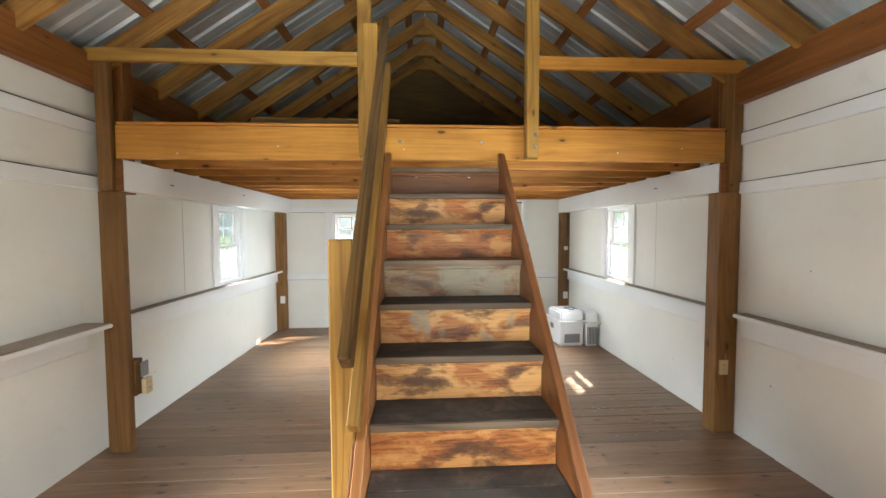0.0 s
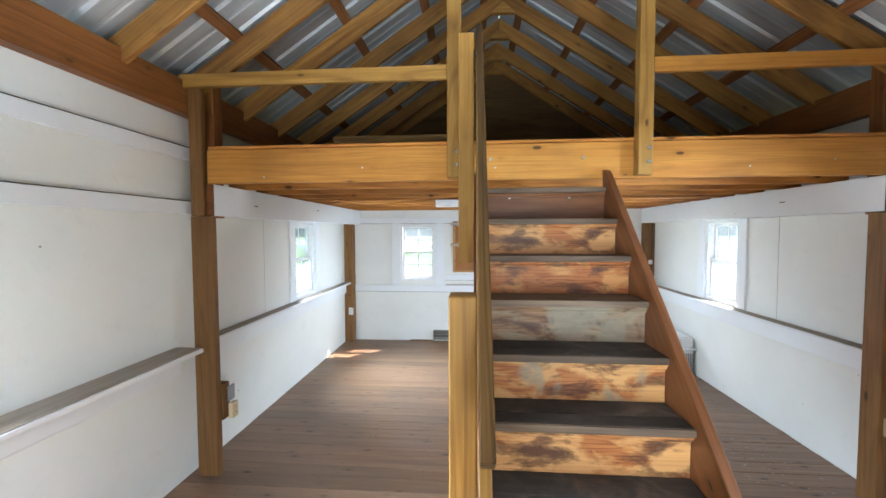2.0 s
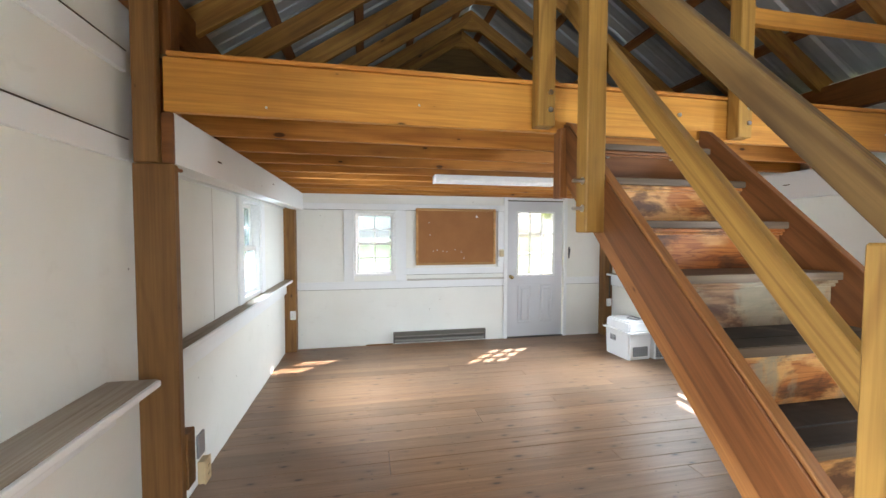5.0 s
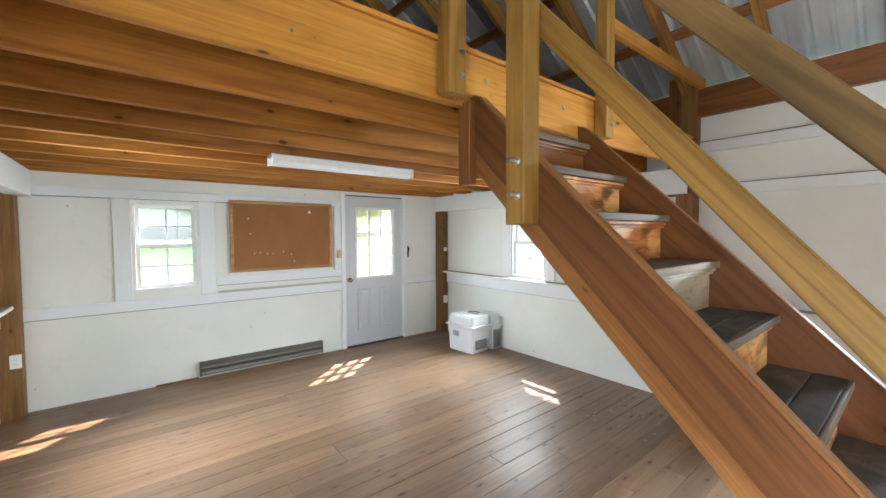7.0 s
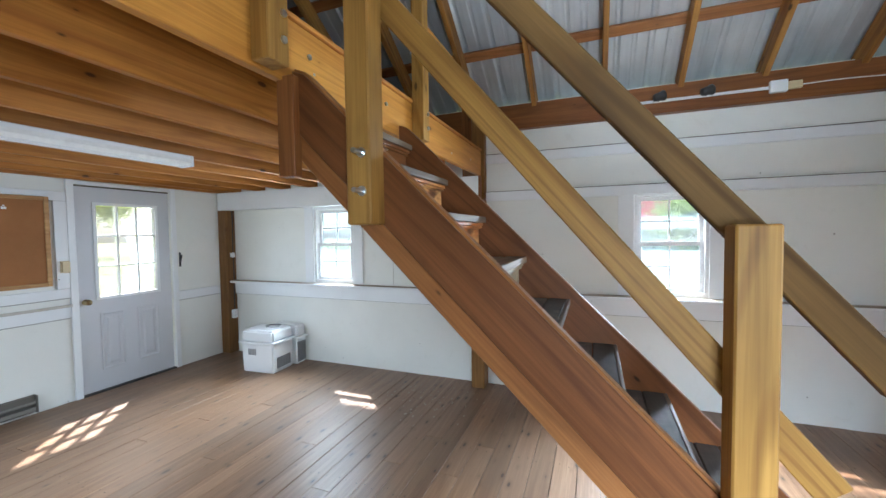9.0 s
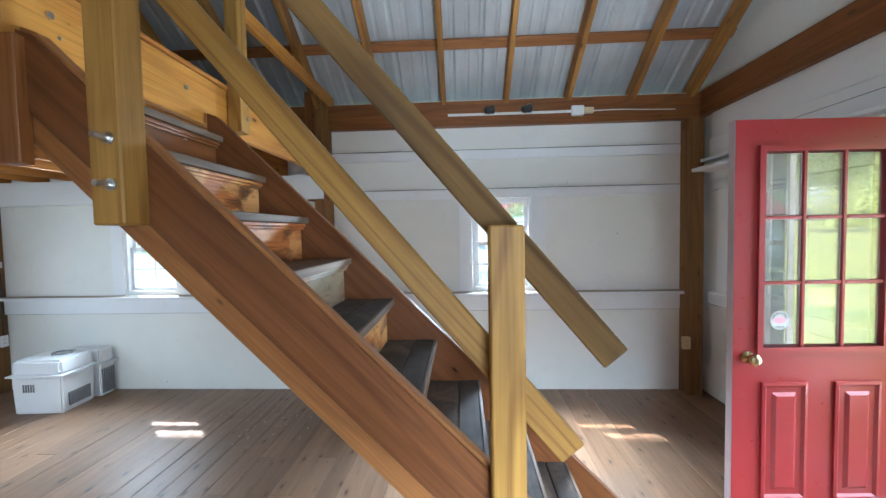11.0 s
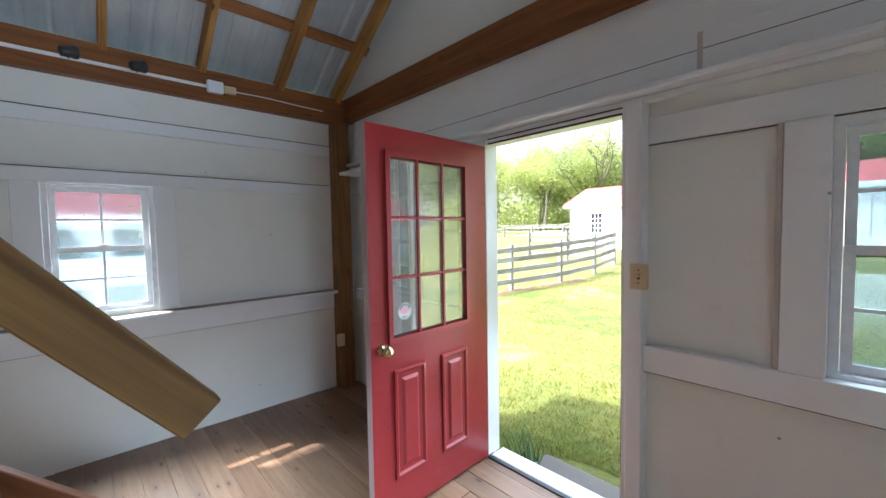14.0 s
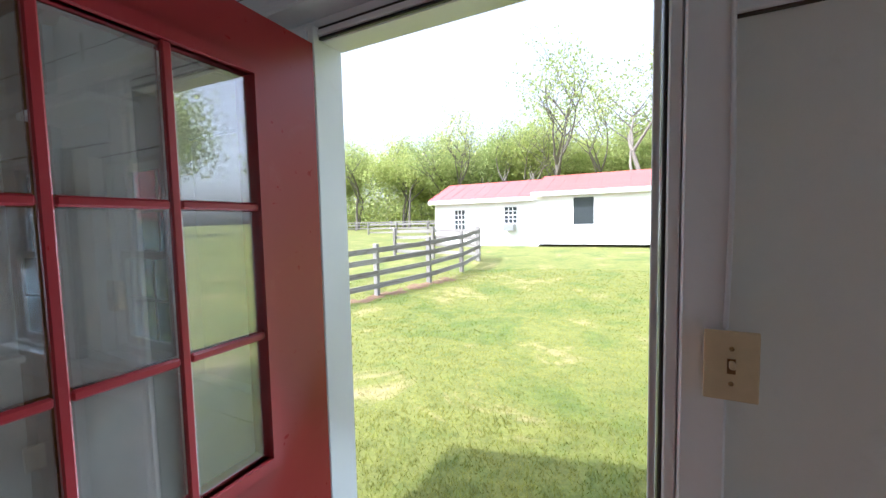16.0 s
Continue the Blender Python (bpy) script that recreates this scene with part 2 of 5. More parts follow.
def riser_wood(name, dark, mid, pale_col, pale_amount, scorch_amount, grey_amount, seed):
    """Rotary-cut plywood with cathedral figure, scorched and bleached in blotches; the amounts move the edges of the blotches."""
    m, n, l, b = material(name, 0.5)
    b.inputs["Specular IOR Level"].default_value = 0.3

    def shifted(scale):
        mp = n.new("ShaderNodeMapping")
        mp.inputs["Location"].default_value = (seed * 3.7, seed * 1.9, seed * 2.3)
        l.new(coords(n, l, scale, 0.0), mp.inputs["Vector"])
        return mp.outputs[0]

    field = noise_tex(n, l, shifted((1.3, 11.0, 11.0)), 1.0, 2.0, 0.45, 0.25)
    rings, wave = n.new("ShaderNodeMath"), n.new("ShaderNodeMath")
    rings.operation, wave.operation = "MULTIPLY", "SINE"
    rings.inputs[1].default_value = 95.0
    l.new(field, rings.inputs[0])
    l.new(rings.outputs[0], wave.inputs[0])
    grain = noise_tex(n, l, shifted((1.2, 60, 60)), 2.0, 3.0, 0.6, 0.6)
    base = ramp(n, l, grain, [(0.3, dark), (0.7, mid)])
    base = mixc(n, l, 0.6, base, ramp(n, l, wave.outputs[0], [(0.0, (1.1, 1.1, 1.1)), (0.5, (1, 1, 1)), (1.0, (0.55, 0.42, 0.34))]), "MULTIPLY")
    edge = 0.62 - 0.22 * pale_amount
    pale = noise_tex(n, l, shifted((2.6, 5.0, 5.0)), 1.5, 6.0, 0.6, 0.35)
    col = mixc(n, l, ramp(n, l, pale, [(edge, (0, 0, 0)), (edge + 0.09, (0.85,) * 3)]), base, pale_col)
    streak = noise_tex(n, l, shifted((1.6, 44, 44)), 1.6, 4.0, 0.6, 0.8)
    col = mixc(n, l, 0.45, col, ramp(n, l, streak, [(0.35, (0.62, 0.52, 0.44)), (0.6, (1.05, 1.05, 1.05))]), "MULTIPLY")
    edge = 0.68 - 0.20 * scorch_amount
    blot = noise_tex(n, l, shifted((2.8, 8.0, 8.0)), 1.5, 7.0, 0.66, 0.4)
    col = mixc(n, l, ramp(n, l, blot, [(edge - 0.03, (0, 0, 0)), (edge + 0.05, (0.62,) * 3), (edge + 0.14, (0.94,) * 3)]), col, (0.060, 0.020, 0.010))
    edge = 0.70 - 0.28 * grey_amount
    grey = noise_tex(n, l, shifted((2.4, 1.4, 1.4)), 1.5, 5.0, 0.6, 0.4)
    col = mixc(n, l, ramp(n, l, grey, [(edge, (0, 0, 0)), (edge + 0.08, (0.75,) * 3)]), col, (0.235, 0.205, 0.150))
    l.new(col, b.inputs["Base Color"])
    bump(n, l, b, grain, 0.2, 0.002)
    return m


DARKR, MIDR = (0.27, 0.080, 0.018), (0.42, 0.150, 0.038)
RISER_FLAME = riser_wood("flamed_plywood", DARKR, MIDR, (0.56, 0.27, 0.090), 0.75, 0.80, 0.15, 1.0)
RISER_PALE = riser_wood("bleached_plywood", DARKR, (0.46, 0.18, 0.050), (0.60, 0.32, 0.120), 0.95, 0.78, 0.20, 2.3)
RISER_ORANGE = riser_wood("orange_plywood", DARKR, MIDR, (0.50, 0.24, 0.08), 0.55, 0.80, 0.25, 3.1)
RISER_GREY = riser_wood("weathered_grey_riser", (0.20, 0.10, 0.045), (0.26, 0.15, 0.08), (0.29, 0.22, 0.14), 0.7, 0.75, 0.80, 4.4)
RISER_MIX = riser_wood("smudged_plywood", DARKR, (0.45, 0.18, 0.05), (0.57, 0.31, 0.115), 0.85, 0.78, 0.42, 5.2)


def tread_paint():
    m, n, l, b = material("worn_dark_tread", 0.72)
    b.inputs["Specular IOR Level"].default_value = 0.25
    v = coords(n, l, (1, 1, 1), 1.0)
    g = noise_tex(n, l, coords(n, l, (1.5, 30, 30), 1.0), 2.0, 4.0, 0.6)
    a = noise_tex(n, l, v, 4.0, 6.0, 0.65, 0.4)
    col = ramp(n, l, a, [(0.3, (0.030, 0.024, 0.020)), (0.55, (0.064, 0.050, 0.041)), (0.72, (0.16, 0.115, 0.082))])
    col = mixc(n, l, 0.4, col, ramp(n, l, g, [(0.3, (0.5,) * 3), (0.7, (1.2,) * 3)]), "MULTIPLY")
    l.new(col, b.inputs["Base Color"])
    bump(n, l, b, g, 0.25, 0.002)
    return m


TREAD = tread_paint()
NOSING = wood("worn_nosing", (0.060, 0.038, 0.026), (0.20, 0.140, 0.092), 0.6, 0.0, 7.0, (0.07, 0.05, 0.04), 0.7)
BARETOP = wood("bare_ledge_top", (0.25, 0.20, 0.15), (0.42, 0.365, 0.30), 0.6, 0.2, 8.0, (0.40, 0.37, 0.32), 0.5)


def metal_roof():
    m, n, l, b = material("galvanised_sheet", 0.45, 0.55)
    v = coords(n, l, (1, 1, 1))
    a = noise_tex(n, l, v, 1.5, 5.0, 0.6)
    s = noise_tex(n, l, coords(n, l, (0.7, 9.0, 0.7)), 1.4, 3.0)
    col = ramp(n, l, a, [(0.3, (0.50, 0.53, 0.55)), (0.7, (0.74, 0.77, 0.78))])
    col = mixc(n, l, 0.5, col, ramp(n, l, s, [(0.3, (0.6, 0.62, 0.63)), (0.7, (1, 1, 1))]), "MULTIPLY")
    l.new(col, b.inputs["Base Color"])
    l.new(ramp(n, l, a, [(0.3, (0.40,) * 3), (0.7, (0.55,) * 3)]), b.inputs["Roughness"])
    return m


METAL = metal_roof()
REDPAINT = painted("red_door_paint", (0.29, 0.022, 0.026), 0.32, 0.14, 0.10, (0.55, 0.25, 0.22), 0.12)
GREYDOOR = painted("pale_grey_door_paint", (0.62, 0.63, 0.66), 0.4, 0.06, 0.06, (0.4, 0.4, 0.4), 0.1)
BRASS = plain("brass", (0.50, 0.38, 0.20), 0.24, 1.0)
CHROME = plain("zinc_bolt", (0.65, 0.65, 0.66), 0.3, 1.0)
BLACK = plain("black_plastic", (0.02, 0.02, 0.022), 0.4)
IVORY = plain("ivory_plastic", (0.66, 0.53, 0.32), 0.4)
GREYBOX = plain("grey_steel_box", (0.30, 0.31, 0.32), 0.45, 0.3)
WHITEPL = painted("white_plastic", (0.80, 0.81, 0.82), 0.4, 0.05, 0.08)
CORK = painted("cork", (0.36, 0.155, 0.055), 0.9, 0.18, 0.25, (0.22, 0.10, 0.04), 0.6, 3.0)
HEATER = painted("bronze_heater", (0.115, 0.105, 0.09), 0.4, 0.2, 0.2, (0.25, 0.22, 0.18))
TUBE = plain("white_tube", (0.9, 0.9, 0.88), 0.25)
VENT = plain("grey_vent", (0.22, 0.22, 0.23), 0.6)
CONCRETE = painted("concrete_step", (0.21, 0.20, 0.18), 0.85, 0.2, 0.3)
SIDING = painted("white_siding", (0.86, 0.87, 0.88), 0.5, 0.05, 0.10)
REDROOF = painted("red_metal_roof", (0.55, 0.055, 0.05), 0.4, 0.1, 0.1, (0.6, 0.3, 0.25))
# Paler than REDROOF: washed-out sun glare is mixed into the colour.
PINKROOF = painted("glare_red_roof", (0.50, 0.105, 0.095), 0.45, 0.1, 0.1, (0.7, 0.45, 0.42))
FENCE = wood("weathered_fence_wood", (0.20, 0.195, 0.19), (0.38, 0.375, 0.365), 0.85, 0.2)
DARKGLASS = plain("dark_window_glass", (0.05, 0.06, 0.065), 0.08)
STICKERRED = plain("pink_print", (0.72, 0.30, 0.36), 0.5)
STICKERBLK = plain("dark_print", (0.08, 0.08, 0.09), 0.5)


def glass_material(name, tint, gloss, base=0.04):
    m = bpy.data.materials.new(name)
    m.use_nodes = True
    n, l = m.node_tree.nodes, m.node_tree.links
    n.remove(n["Principled BSDF"])
    t, g, f, mx = n.new("ShaderNodeBsdfTransparent"), n.new("ShaderNodeBsdfGlossy"), n.new("ShaderNodeLayerWeight"), n.new("ShaderNodeMixShader")
    t.inputs[0].default_value = (*tint, 1)
    g.inputs["Roughness"].default_value = gloss
    f.inputs["Blend"].default_value = 0.5
    pw, sc = n.new("ShaderNodeMath"), n.new("ShaderNodeMath")
    pw.operation, sc.operation = "POWER", "MULTIPLY_ADD"
    pw.inputs[1].default_value, sc.inputs[1].default_value, sc.inputs[2].default_value = 5.0, 1.0 - base, base
    l.new(f.outputs["Facing"], pw.inputs[0])
    l.new(pw.outputs[0], sc.inputs[0])
    l.new(sc.outputs[0], mx.inputs[0])
    l.new(t.outputs[0], mx.inputs[1])
    l.new(g.outputs[0], mx.inputs[2])
    l.new(mx.outputs[0], n["Material Output"].inputs["Surface"])
    return m


# Tint darkens the bright view outdoors, standing in for a lower exposure.
GLASS = glass_material("hazed_window_glass", (0.50, 0.58, 0.63), 0.02)
DUSTY = glass_material("dusty_door_glass", (0.97, 0.98, 0.96), 0.02, 0.33)
dn, dl = DUSTY.node_tree.nodes, DUSTY.node_tree.links
# Dust film, made heavier to add the milky brightness of reflections.
dust_haze, over = dn.new("ShaderNodeBsdfDiffuse"), dn.new("ShaderNodeMixShader")
dust_haze.inputs[0].default_value = (0.55, 0.57, 0.52, 1)
dl.new(ramp(dn, dl, noise_tex(dn, dl, coords(dn, dl, (1, 1, 1)), 6.0, 5.0, 0.6), [(0.3, (0.08,) * 3), (0.75, (0.22,) * 3)]), over.inputs[0])
dl.new(dn["Mix Shader"].outputs[0], over.inputs[1])
dl.new(dust_haze.outputs[0], over.inputs[2])
dl.new(over.outputs[0], dn["Material Output"].inputs["Surface"])


def grass_material(name, a, b_, c):
    m, n, l, b = material(name, 0.85)
    geo = n.new("ShaderNodeNewGeometry")
    big = noise_tex(n, l, geo.outputs["Position"], 0.8, 6.0, 0.68, 0.5)
    mid = noise_tex(n, l, geo.outputs["Position"], 5.5, 5.0, 0.7)
    col = ramp(n, l, big, [(0.36, a), (0.50, b_), (0.57, b_), (0.68, c)])
    col = mixc(n, l, 0.7, col, ramp(n, l, mid, [(0.3, (0.62, 0.64, 0.56)), (0.7, (1.25, 1.2, 1.1))]), "MULTIPLY")
    fine = noise_tex(n, l, geo.outputs["Position"], 42.0, 3.0, 0.7)
    col = mixc(n, l, 0.8, col, ramp(n, l, fine, [(0.32, (0.70, 0.73, 0.62)), (0.68, (1.25, 1.22, 1.15))]), "MULTIPLY")
    l.new(col, b.inputs["Base Color"])
    bump(n, l, b, mid, 0.5, 0.03)
    return m


LAWN = grass_material("lawn", (0.088, 0.128, 0.022), (0.148, 0.165, 0.036), (0.310, 0.270, 0.135))
BLADE = grass_material("grass_blade", (0.170, 0.222, 0.036), (0.250, 0.265, 0.060), (0.400, 0.350, 0.160))


def leaf_material(name, a, c):
    m, n, l, b = material(name, 0.6)
    geo = n.new("ShaderNodeNewGeometry")
    col = ramp(n, l, geo.outputs["Random Per Island"], [(0.0, a), (1.0, c)])
    oi = n.new("ShaderNodeObjectInfo")
    col = mixc(n, l, 1.0, col, ramp(n, l, oi.outputs["Random"], [(0, (0.8, 0.85, 0.8)), (1, (1.15, 1.1, 0.9))]), "MULTIPLY")
    l.new(col, b.inputs["Base Color"])
    tr = n.new("ShaderNodeBsdfTranslucent")
    l.new(col, tr.inputs[0])
    mx = n.new("ShaderNodeMixShader")
    mx.inputs[0].default_value = 0.62
    l.new(b.outputs[0], mx.inputs[1])
    l.new(tr.outputs[0], mx.inputs[2])
    l.new(mx.outputs[0], n["Material Output"].inputs["Surface"])
    return m


bn, bl = BLADE.node_tree.nodes, BLADE.node_tree.links
thru, both = bn.new("ShaderNodeBsdfTranslucent"), bn.new("ShaderNodeMixShader")
both.inputs[0].default_value = 0.5
bl.new(bn["Principled BSDF"].inputs["Base Color"].links[0].from_socket, thru.inputs[0])
bl.new(bn["Principled BSDF"].outputs[0], both.inputs[1])
bl.new(thru.outputs[0], both.inputs[2])
bl.new(both.outputs[0], bn["Material Output"].inputs["Surface"])
LEAF = leaf_material("spring_leaf", (0.29, 0.37, 0.13), (0.52, 0.56, 0.25))
BARK = plain("grey_bark", (0.17, 0.15, 0.125), 0.9)
DIRT = plain("bare_soil", (0.20, 0.125, 0.075), 0.95)
# Window haze put into the glass as a pale film and translucent glow.
gn, gl = GLASS.node_tree.nodes, GLASS.node_tree.links
haze_film, veil = gn.new("ShaderNodeBsdfDiffuse"), gn.new("ShaderNodeMixShader")
haze_film.inputs[0].default_value = (0.70, 0.76, 0.80, 1)
gl.new(ramp(gn, gl, noise_tex(gn, gl, coords(gn, gl, (1, 1, 1)), 5.0, 5.0, 0.6), [(0.3, (0.13,) * 3), (0.75, (0.24,) * 3)]), veil.inputs[0])
haze_glow, haze_mix = gn.new("ShaderNodeBsdfTranslucent"), gn.new("ShaderNodeMixShader")
haze_glow.inputs[0].default_value = (0.70, 0.76, 0.80, 1)
haze_mix.inputs[0].default_value = 0.18
gl.new(haze_film.outputs[0], haze_mix.inputs[1])
gl.new(haze_glow.outputs[0], haze_mix.inputs[2])
gl.new(gn["Mix Shader"].outputs[0], veil.inputs[1])
gl.new(haze_mix.outputs[0], veil.inputs[2])
gl.new(veil.outputs[0], gn["Material Output"].inputs["Surface"])
GRIT = plain("floor_grit", (0.36, 0.32, 0.27), 0.9)
WORNTREAD = wood("worn_bare_tread", (0.080, 0.046, 0.027), (0.165, 0.102, 0.058), 0.7, 0.3, 8.0, (0.07, 0.05, 0.04), 0.8)

# ---- builders ----
def add_box(bm, x0, x1, y0, y1, z0, z1):
    vs = [bm.verts.new(p) for p in ((x0, y0, z0), (x1, y0, z0), (x1, y1, z0), (x0, y1, z0), (x0, y0, z1), (x1, y0, z1), (x1, y1, z1), (x0, y1, z1))]
    for f in ((3, 2, 1, 0), (4, 5, 6, 7), (0, 1, 5, 4), (1, 2, 6, 5), (2, 3, 7, 6), (3, 0, 4, 7)):
        bm.faces.new([vs[i] for i in f])
    return bm


def box(x0, x1, y0, y1, z0, z1, bevel=0.0, segments=1):
    bm = add_box(bmesh.new(), min(x0, x1), max(x0, x1), min(y0, y1), max(y0, y1), min(z0, z1), max(z0, z1))
    if bevel:
        bmesh.ops.bevel(bm, geom=bm.edges[:], offset=bevel, segments=segments, affect="EDGES", profile=0.6)
    return bm


def boxes(rows):
    bm = bmesh.new()
    for r in rows:
        add_box(bm, *r)
    return bm


def cylinder(r, h, seg=16, r2=None, bevel=0.0):
    """Upright, from z = 0 to h."""
    bm = bmesh.new()
    bmesh.ops.create_cone(bm, cap_ends=True, segments=seg, radius1=r, radius2=r if r2 is None else r2, depth=h, matrix=Matrix.Translation((0, 0, h / 2)))
    if bevel:
        bmesh.ops.bevel(bm, geom=[e for e in bm.edges if len(e.link_faces) == 2 and e.calc_face_angle(0) > 1.0], offset=bevel, segments=2, affect="EDGES")
    return bm


def lathe(profile, seg=20):
    """Turned shape about z from (radius, height) pairs."""
    bm = bmesh.new()
    rings = [[bm.verts.new((r * math.cos(2 * math.pi * i / seg), r * math.sin(2 * math.pi * i / seg), z)) for i in range(seg)] for r, z in profile]
    for a, b in zip(rings, rings[1:]):
        for i in range(seg):
            bm.faces.new((a[i], a[(i + 1) % seg], b[(i + 1) % seg], b[i]))
    bm.faces.new(rings[0][::-1])
    bm.faces.new(rings[-1])
    for f in bm.faces:
        f.smooth = True
    return bm


def mesh_of(name, bm, mat):
    me = bpy.data.meshes.new(name)
    bmesh.ops.recalc_face_normals(bm, faces=bm.faces[:])
    bm.to_mesh(me)
    bm.free()
    me.materials.append(mat)
    return me


def part(name, bm, mat, parent=None, label="", m=None):
    ob = new(name, mesh_of(name, bm, mat))
    if parent:
        ob.parent = parent
    if m is not None:
        ob.matrix_basis = m
    return tagged(ob, label)


def thing(name, label, category, m=None, group="", kind=""):
    ob = new(name)
    if m is not None:
        ob.matrix_basis = m
    return tagged(ob, label, category, group, kind)


def along(p0, p1, up=(0, 0, 1)):
    """The pose whose X axis runs from p0 to p1."""
    x = (Vector(p1) - Vector(p0)).normalized()
    y = Vector(up).cross(x).normalized()
    z = x.cross(y)
    return Matrix.Translation(p0) @ Matrix((x, y, z)).transposed().to_4x4()


def timber(name, p0, p1, wide, deep, mat, parent=None, label="", bevel=0.004, up=(0, 0, 1), ends=(0, 0)):
    """A sawn board whose top middle line runs from p0 to p1; ends: how far the lower corner is cut back at each end."""
    length = (Vector(p1) - Vector(p0)).length
    bm = box(0, length, -wide / 2, wide / 2, -deep, 0)
    for v in bm.verts:
        if v.co.z < -deep / 2:
            v.co.x += ends[0] if v.co.x < length / 2 else -ends[1]
    bmesh.ops.bevel(bm, geom=bm.edges[:], offset=bevel, segments=1, affect="EDGES")
    return part(name, bm, mat, parent, label, along(p0, p1, up))


def wall_boxes(u0, u1, z0, z1, holes):
    """Rectangles (u0, u1, z0, z1) that are left of a wall round its holes."""
    rows, u = [], u0
    for a, b, lo, hi in sorted(holes):
        rows += [(u, a, z0, z1), (a, b, z0, lo), (a, b, hi, z1)]
        u = b
    rows.append((u, u1, z0, z1))
    return [r for r in rows if r[1] - r[0] > 0.001 and r[3] - r[2] > 0.001]


# ---- shell ----
L, R, B, F, XC, T, TF = -2.06, 2.72, 6.65, -0.485, 0.33, 0.13, 0.03
EAVE, PITCH = 2.76, 0.66
SIDE_W, SIDE_H = 0.57, 0.90
LEFT_WINDOWS = [(1.08, 1.65), (4.77, 5.34)]
RIGHT_WINDOWS = [(1.12, 1.69), (4.64, 5.20)]
ZW0, ZW1 = 0.98, 1.88
BACK_WINDOW = (-1.17, -0.60)
BACK_DOOR = (1.055, 1.965)
FRONT_WINDOW = (-1.27, -0.70)
FRONT_DOOR = (0.0, 0.905)
SIDE_WINDOW = (1.74, 2.31)


def side_wall(name, x0, x1, windows):
    rows = wall_boxes(F - T, B + T, -0.30, 2.80, [(a, b, ZW0, ZW1) for a, b in windows])
    return tagged(part(name, boxes([(x0, x1, a, b, c, d) for a, b, c, d in rows]), WALL), "white painted panel side wall of the barn", "wall", kind="structure")


wall_west = side_wall("wall_west", L - T, L, LEFT_WINDOWS)
wall_east = side_wall("wall_east", R, R + T, RIGHT_WINDOWS)


def cross_between(name, y0, y1, holes):
    rows = wall_boxes(L, R, -0.30, 2.80, holes)
    return tagged(part(name, boxes([(a, b, y0, y1, c, d) for a, b, c, d in rows]), WALL), "white painted panel end wall of the barn", "wall", kind="structure")


wall_north = cross_between("wall_north", B, B + T, [(*BACK_WINDOW, ZW0, ZW1), (*BACK_DOOR, -0.02, 2.07)])
wall_south = cross_between("wall_south", F - TF, F, [(*FRONT_WINDOW, 0.945, 1.90), (*FRONT_DOOR, -0.02, 2.10), (*SIDE_WINDOW, 0.968, 1.878)])

# gables
def gable(name, y0, y1, mat, label):
    bm = bmesh.new()
    half = R + T - XC - 0.02
    top = 2.80 + PITCH * half + 0.08
    pts = [(XC - half, 2.80), (XC + half, 2.80), (XC + half, 2.90), (XC, top), (XC - half, 2.90)]
    a = [bm.verts.new((x, y0, z)) for x, z in pts]
    b = [bm.verts.new((x, y1, z)) for x, z in pts]
    bm.faces.new(a)
    bm.faces.new(b[::-1])
    for i in range(5):
        bm.faces.new((a[i], a[(i + 1) % 5], b[(i + 1) % 5], b[i]))
    return tagged(part(name, bm, mat), label, "wall", kind="structure")


gable("gable_south", F - TF, F + 0.02, WALL, "white painted gable above the entrance")
gable("gable_north", B, B + T, LOFTWALL, "brown unpainted board gable behind the loft")

# floor bed under the boards
tagged(part("floor", boxes([(L, R, F, B, -0.12, -0.022)]), SEAM), "worn brown board floor", "floor", kind="structure")
floor = bpy.data.objects["floor"]

# threshold
door_sill = tagged(part("door_sill", box(FRONT_DOOR[0] + 0.02, FRONT_DOOR[1] - 0.02, F - TF - 0.05, F + 0.05, -0.04, 0.012, 0.006), TRIM), "white painted door threshold", "sill", kind="structure")
part("weather_strip", box(FRONT_DOOR[0] + 0.02, FRONT_DOOR[1] - 0.02, F + 0.052, F + 0.082, -0.01, 0.010, 0.003), BLACK, door_sill, "black rubber strip")

# ---- roof ----
def rafter_z(dx):
    return EAVE + PITCH * (2.27 - abs(dx))


RAFTER_YS = [-0.33, 0.20, 0.785, 1.355, 1.94, 2.55, 3.14, 3.73, 4.32, 4.91, 5.50, 6.10, 6.60]
RD = 0.15
roof_frame = thing("roof_frame", "exposed fir rafters and purlins under the metal roof", "roof frame", kind="structure")
COSP = 1 / math.sqrt(1 + PITCH * PITCH)
for y in RAFTER_YS:
    for s in (-1, 1):
        up = RD / COSP
        lo, hi = 2.52, 0.0
        p0 = (XC + s * lo, y, rafter_z(lo) + up)
        p1 = (XC + s * hi, y, rafter_z(hi) + up)
        timber("rafter", p0, p1, 0.042, RD, RAFTER, roof_frame, ends=(0, RD * PITCH))
    bm = bmesh.new()
    pts = [(-0.13, 0.0), (0.13, 0.0), (0.02, 0.11), (-0.02, 0.11)]
    a = [bm.verts.new((XC + x, y - 0.03, rafter_z(0) - 0.075 + z)) for x, z in pts]
    b = [bm.verts.new((XC + x, y + 0.03, rafter_z(0) - 0.075 + z)) for x, z in pts]
    bm.faces.new(a)
    bm.faces.new(b[::-1])
    for i in range(4):
        bm.faces.new((a[i], a[(i + 1) % 4], b[(i + 1) % 4], b[i]))
    part("ridge_block", bm, RAFTER, roof_frame)
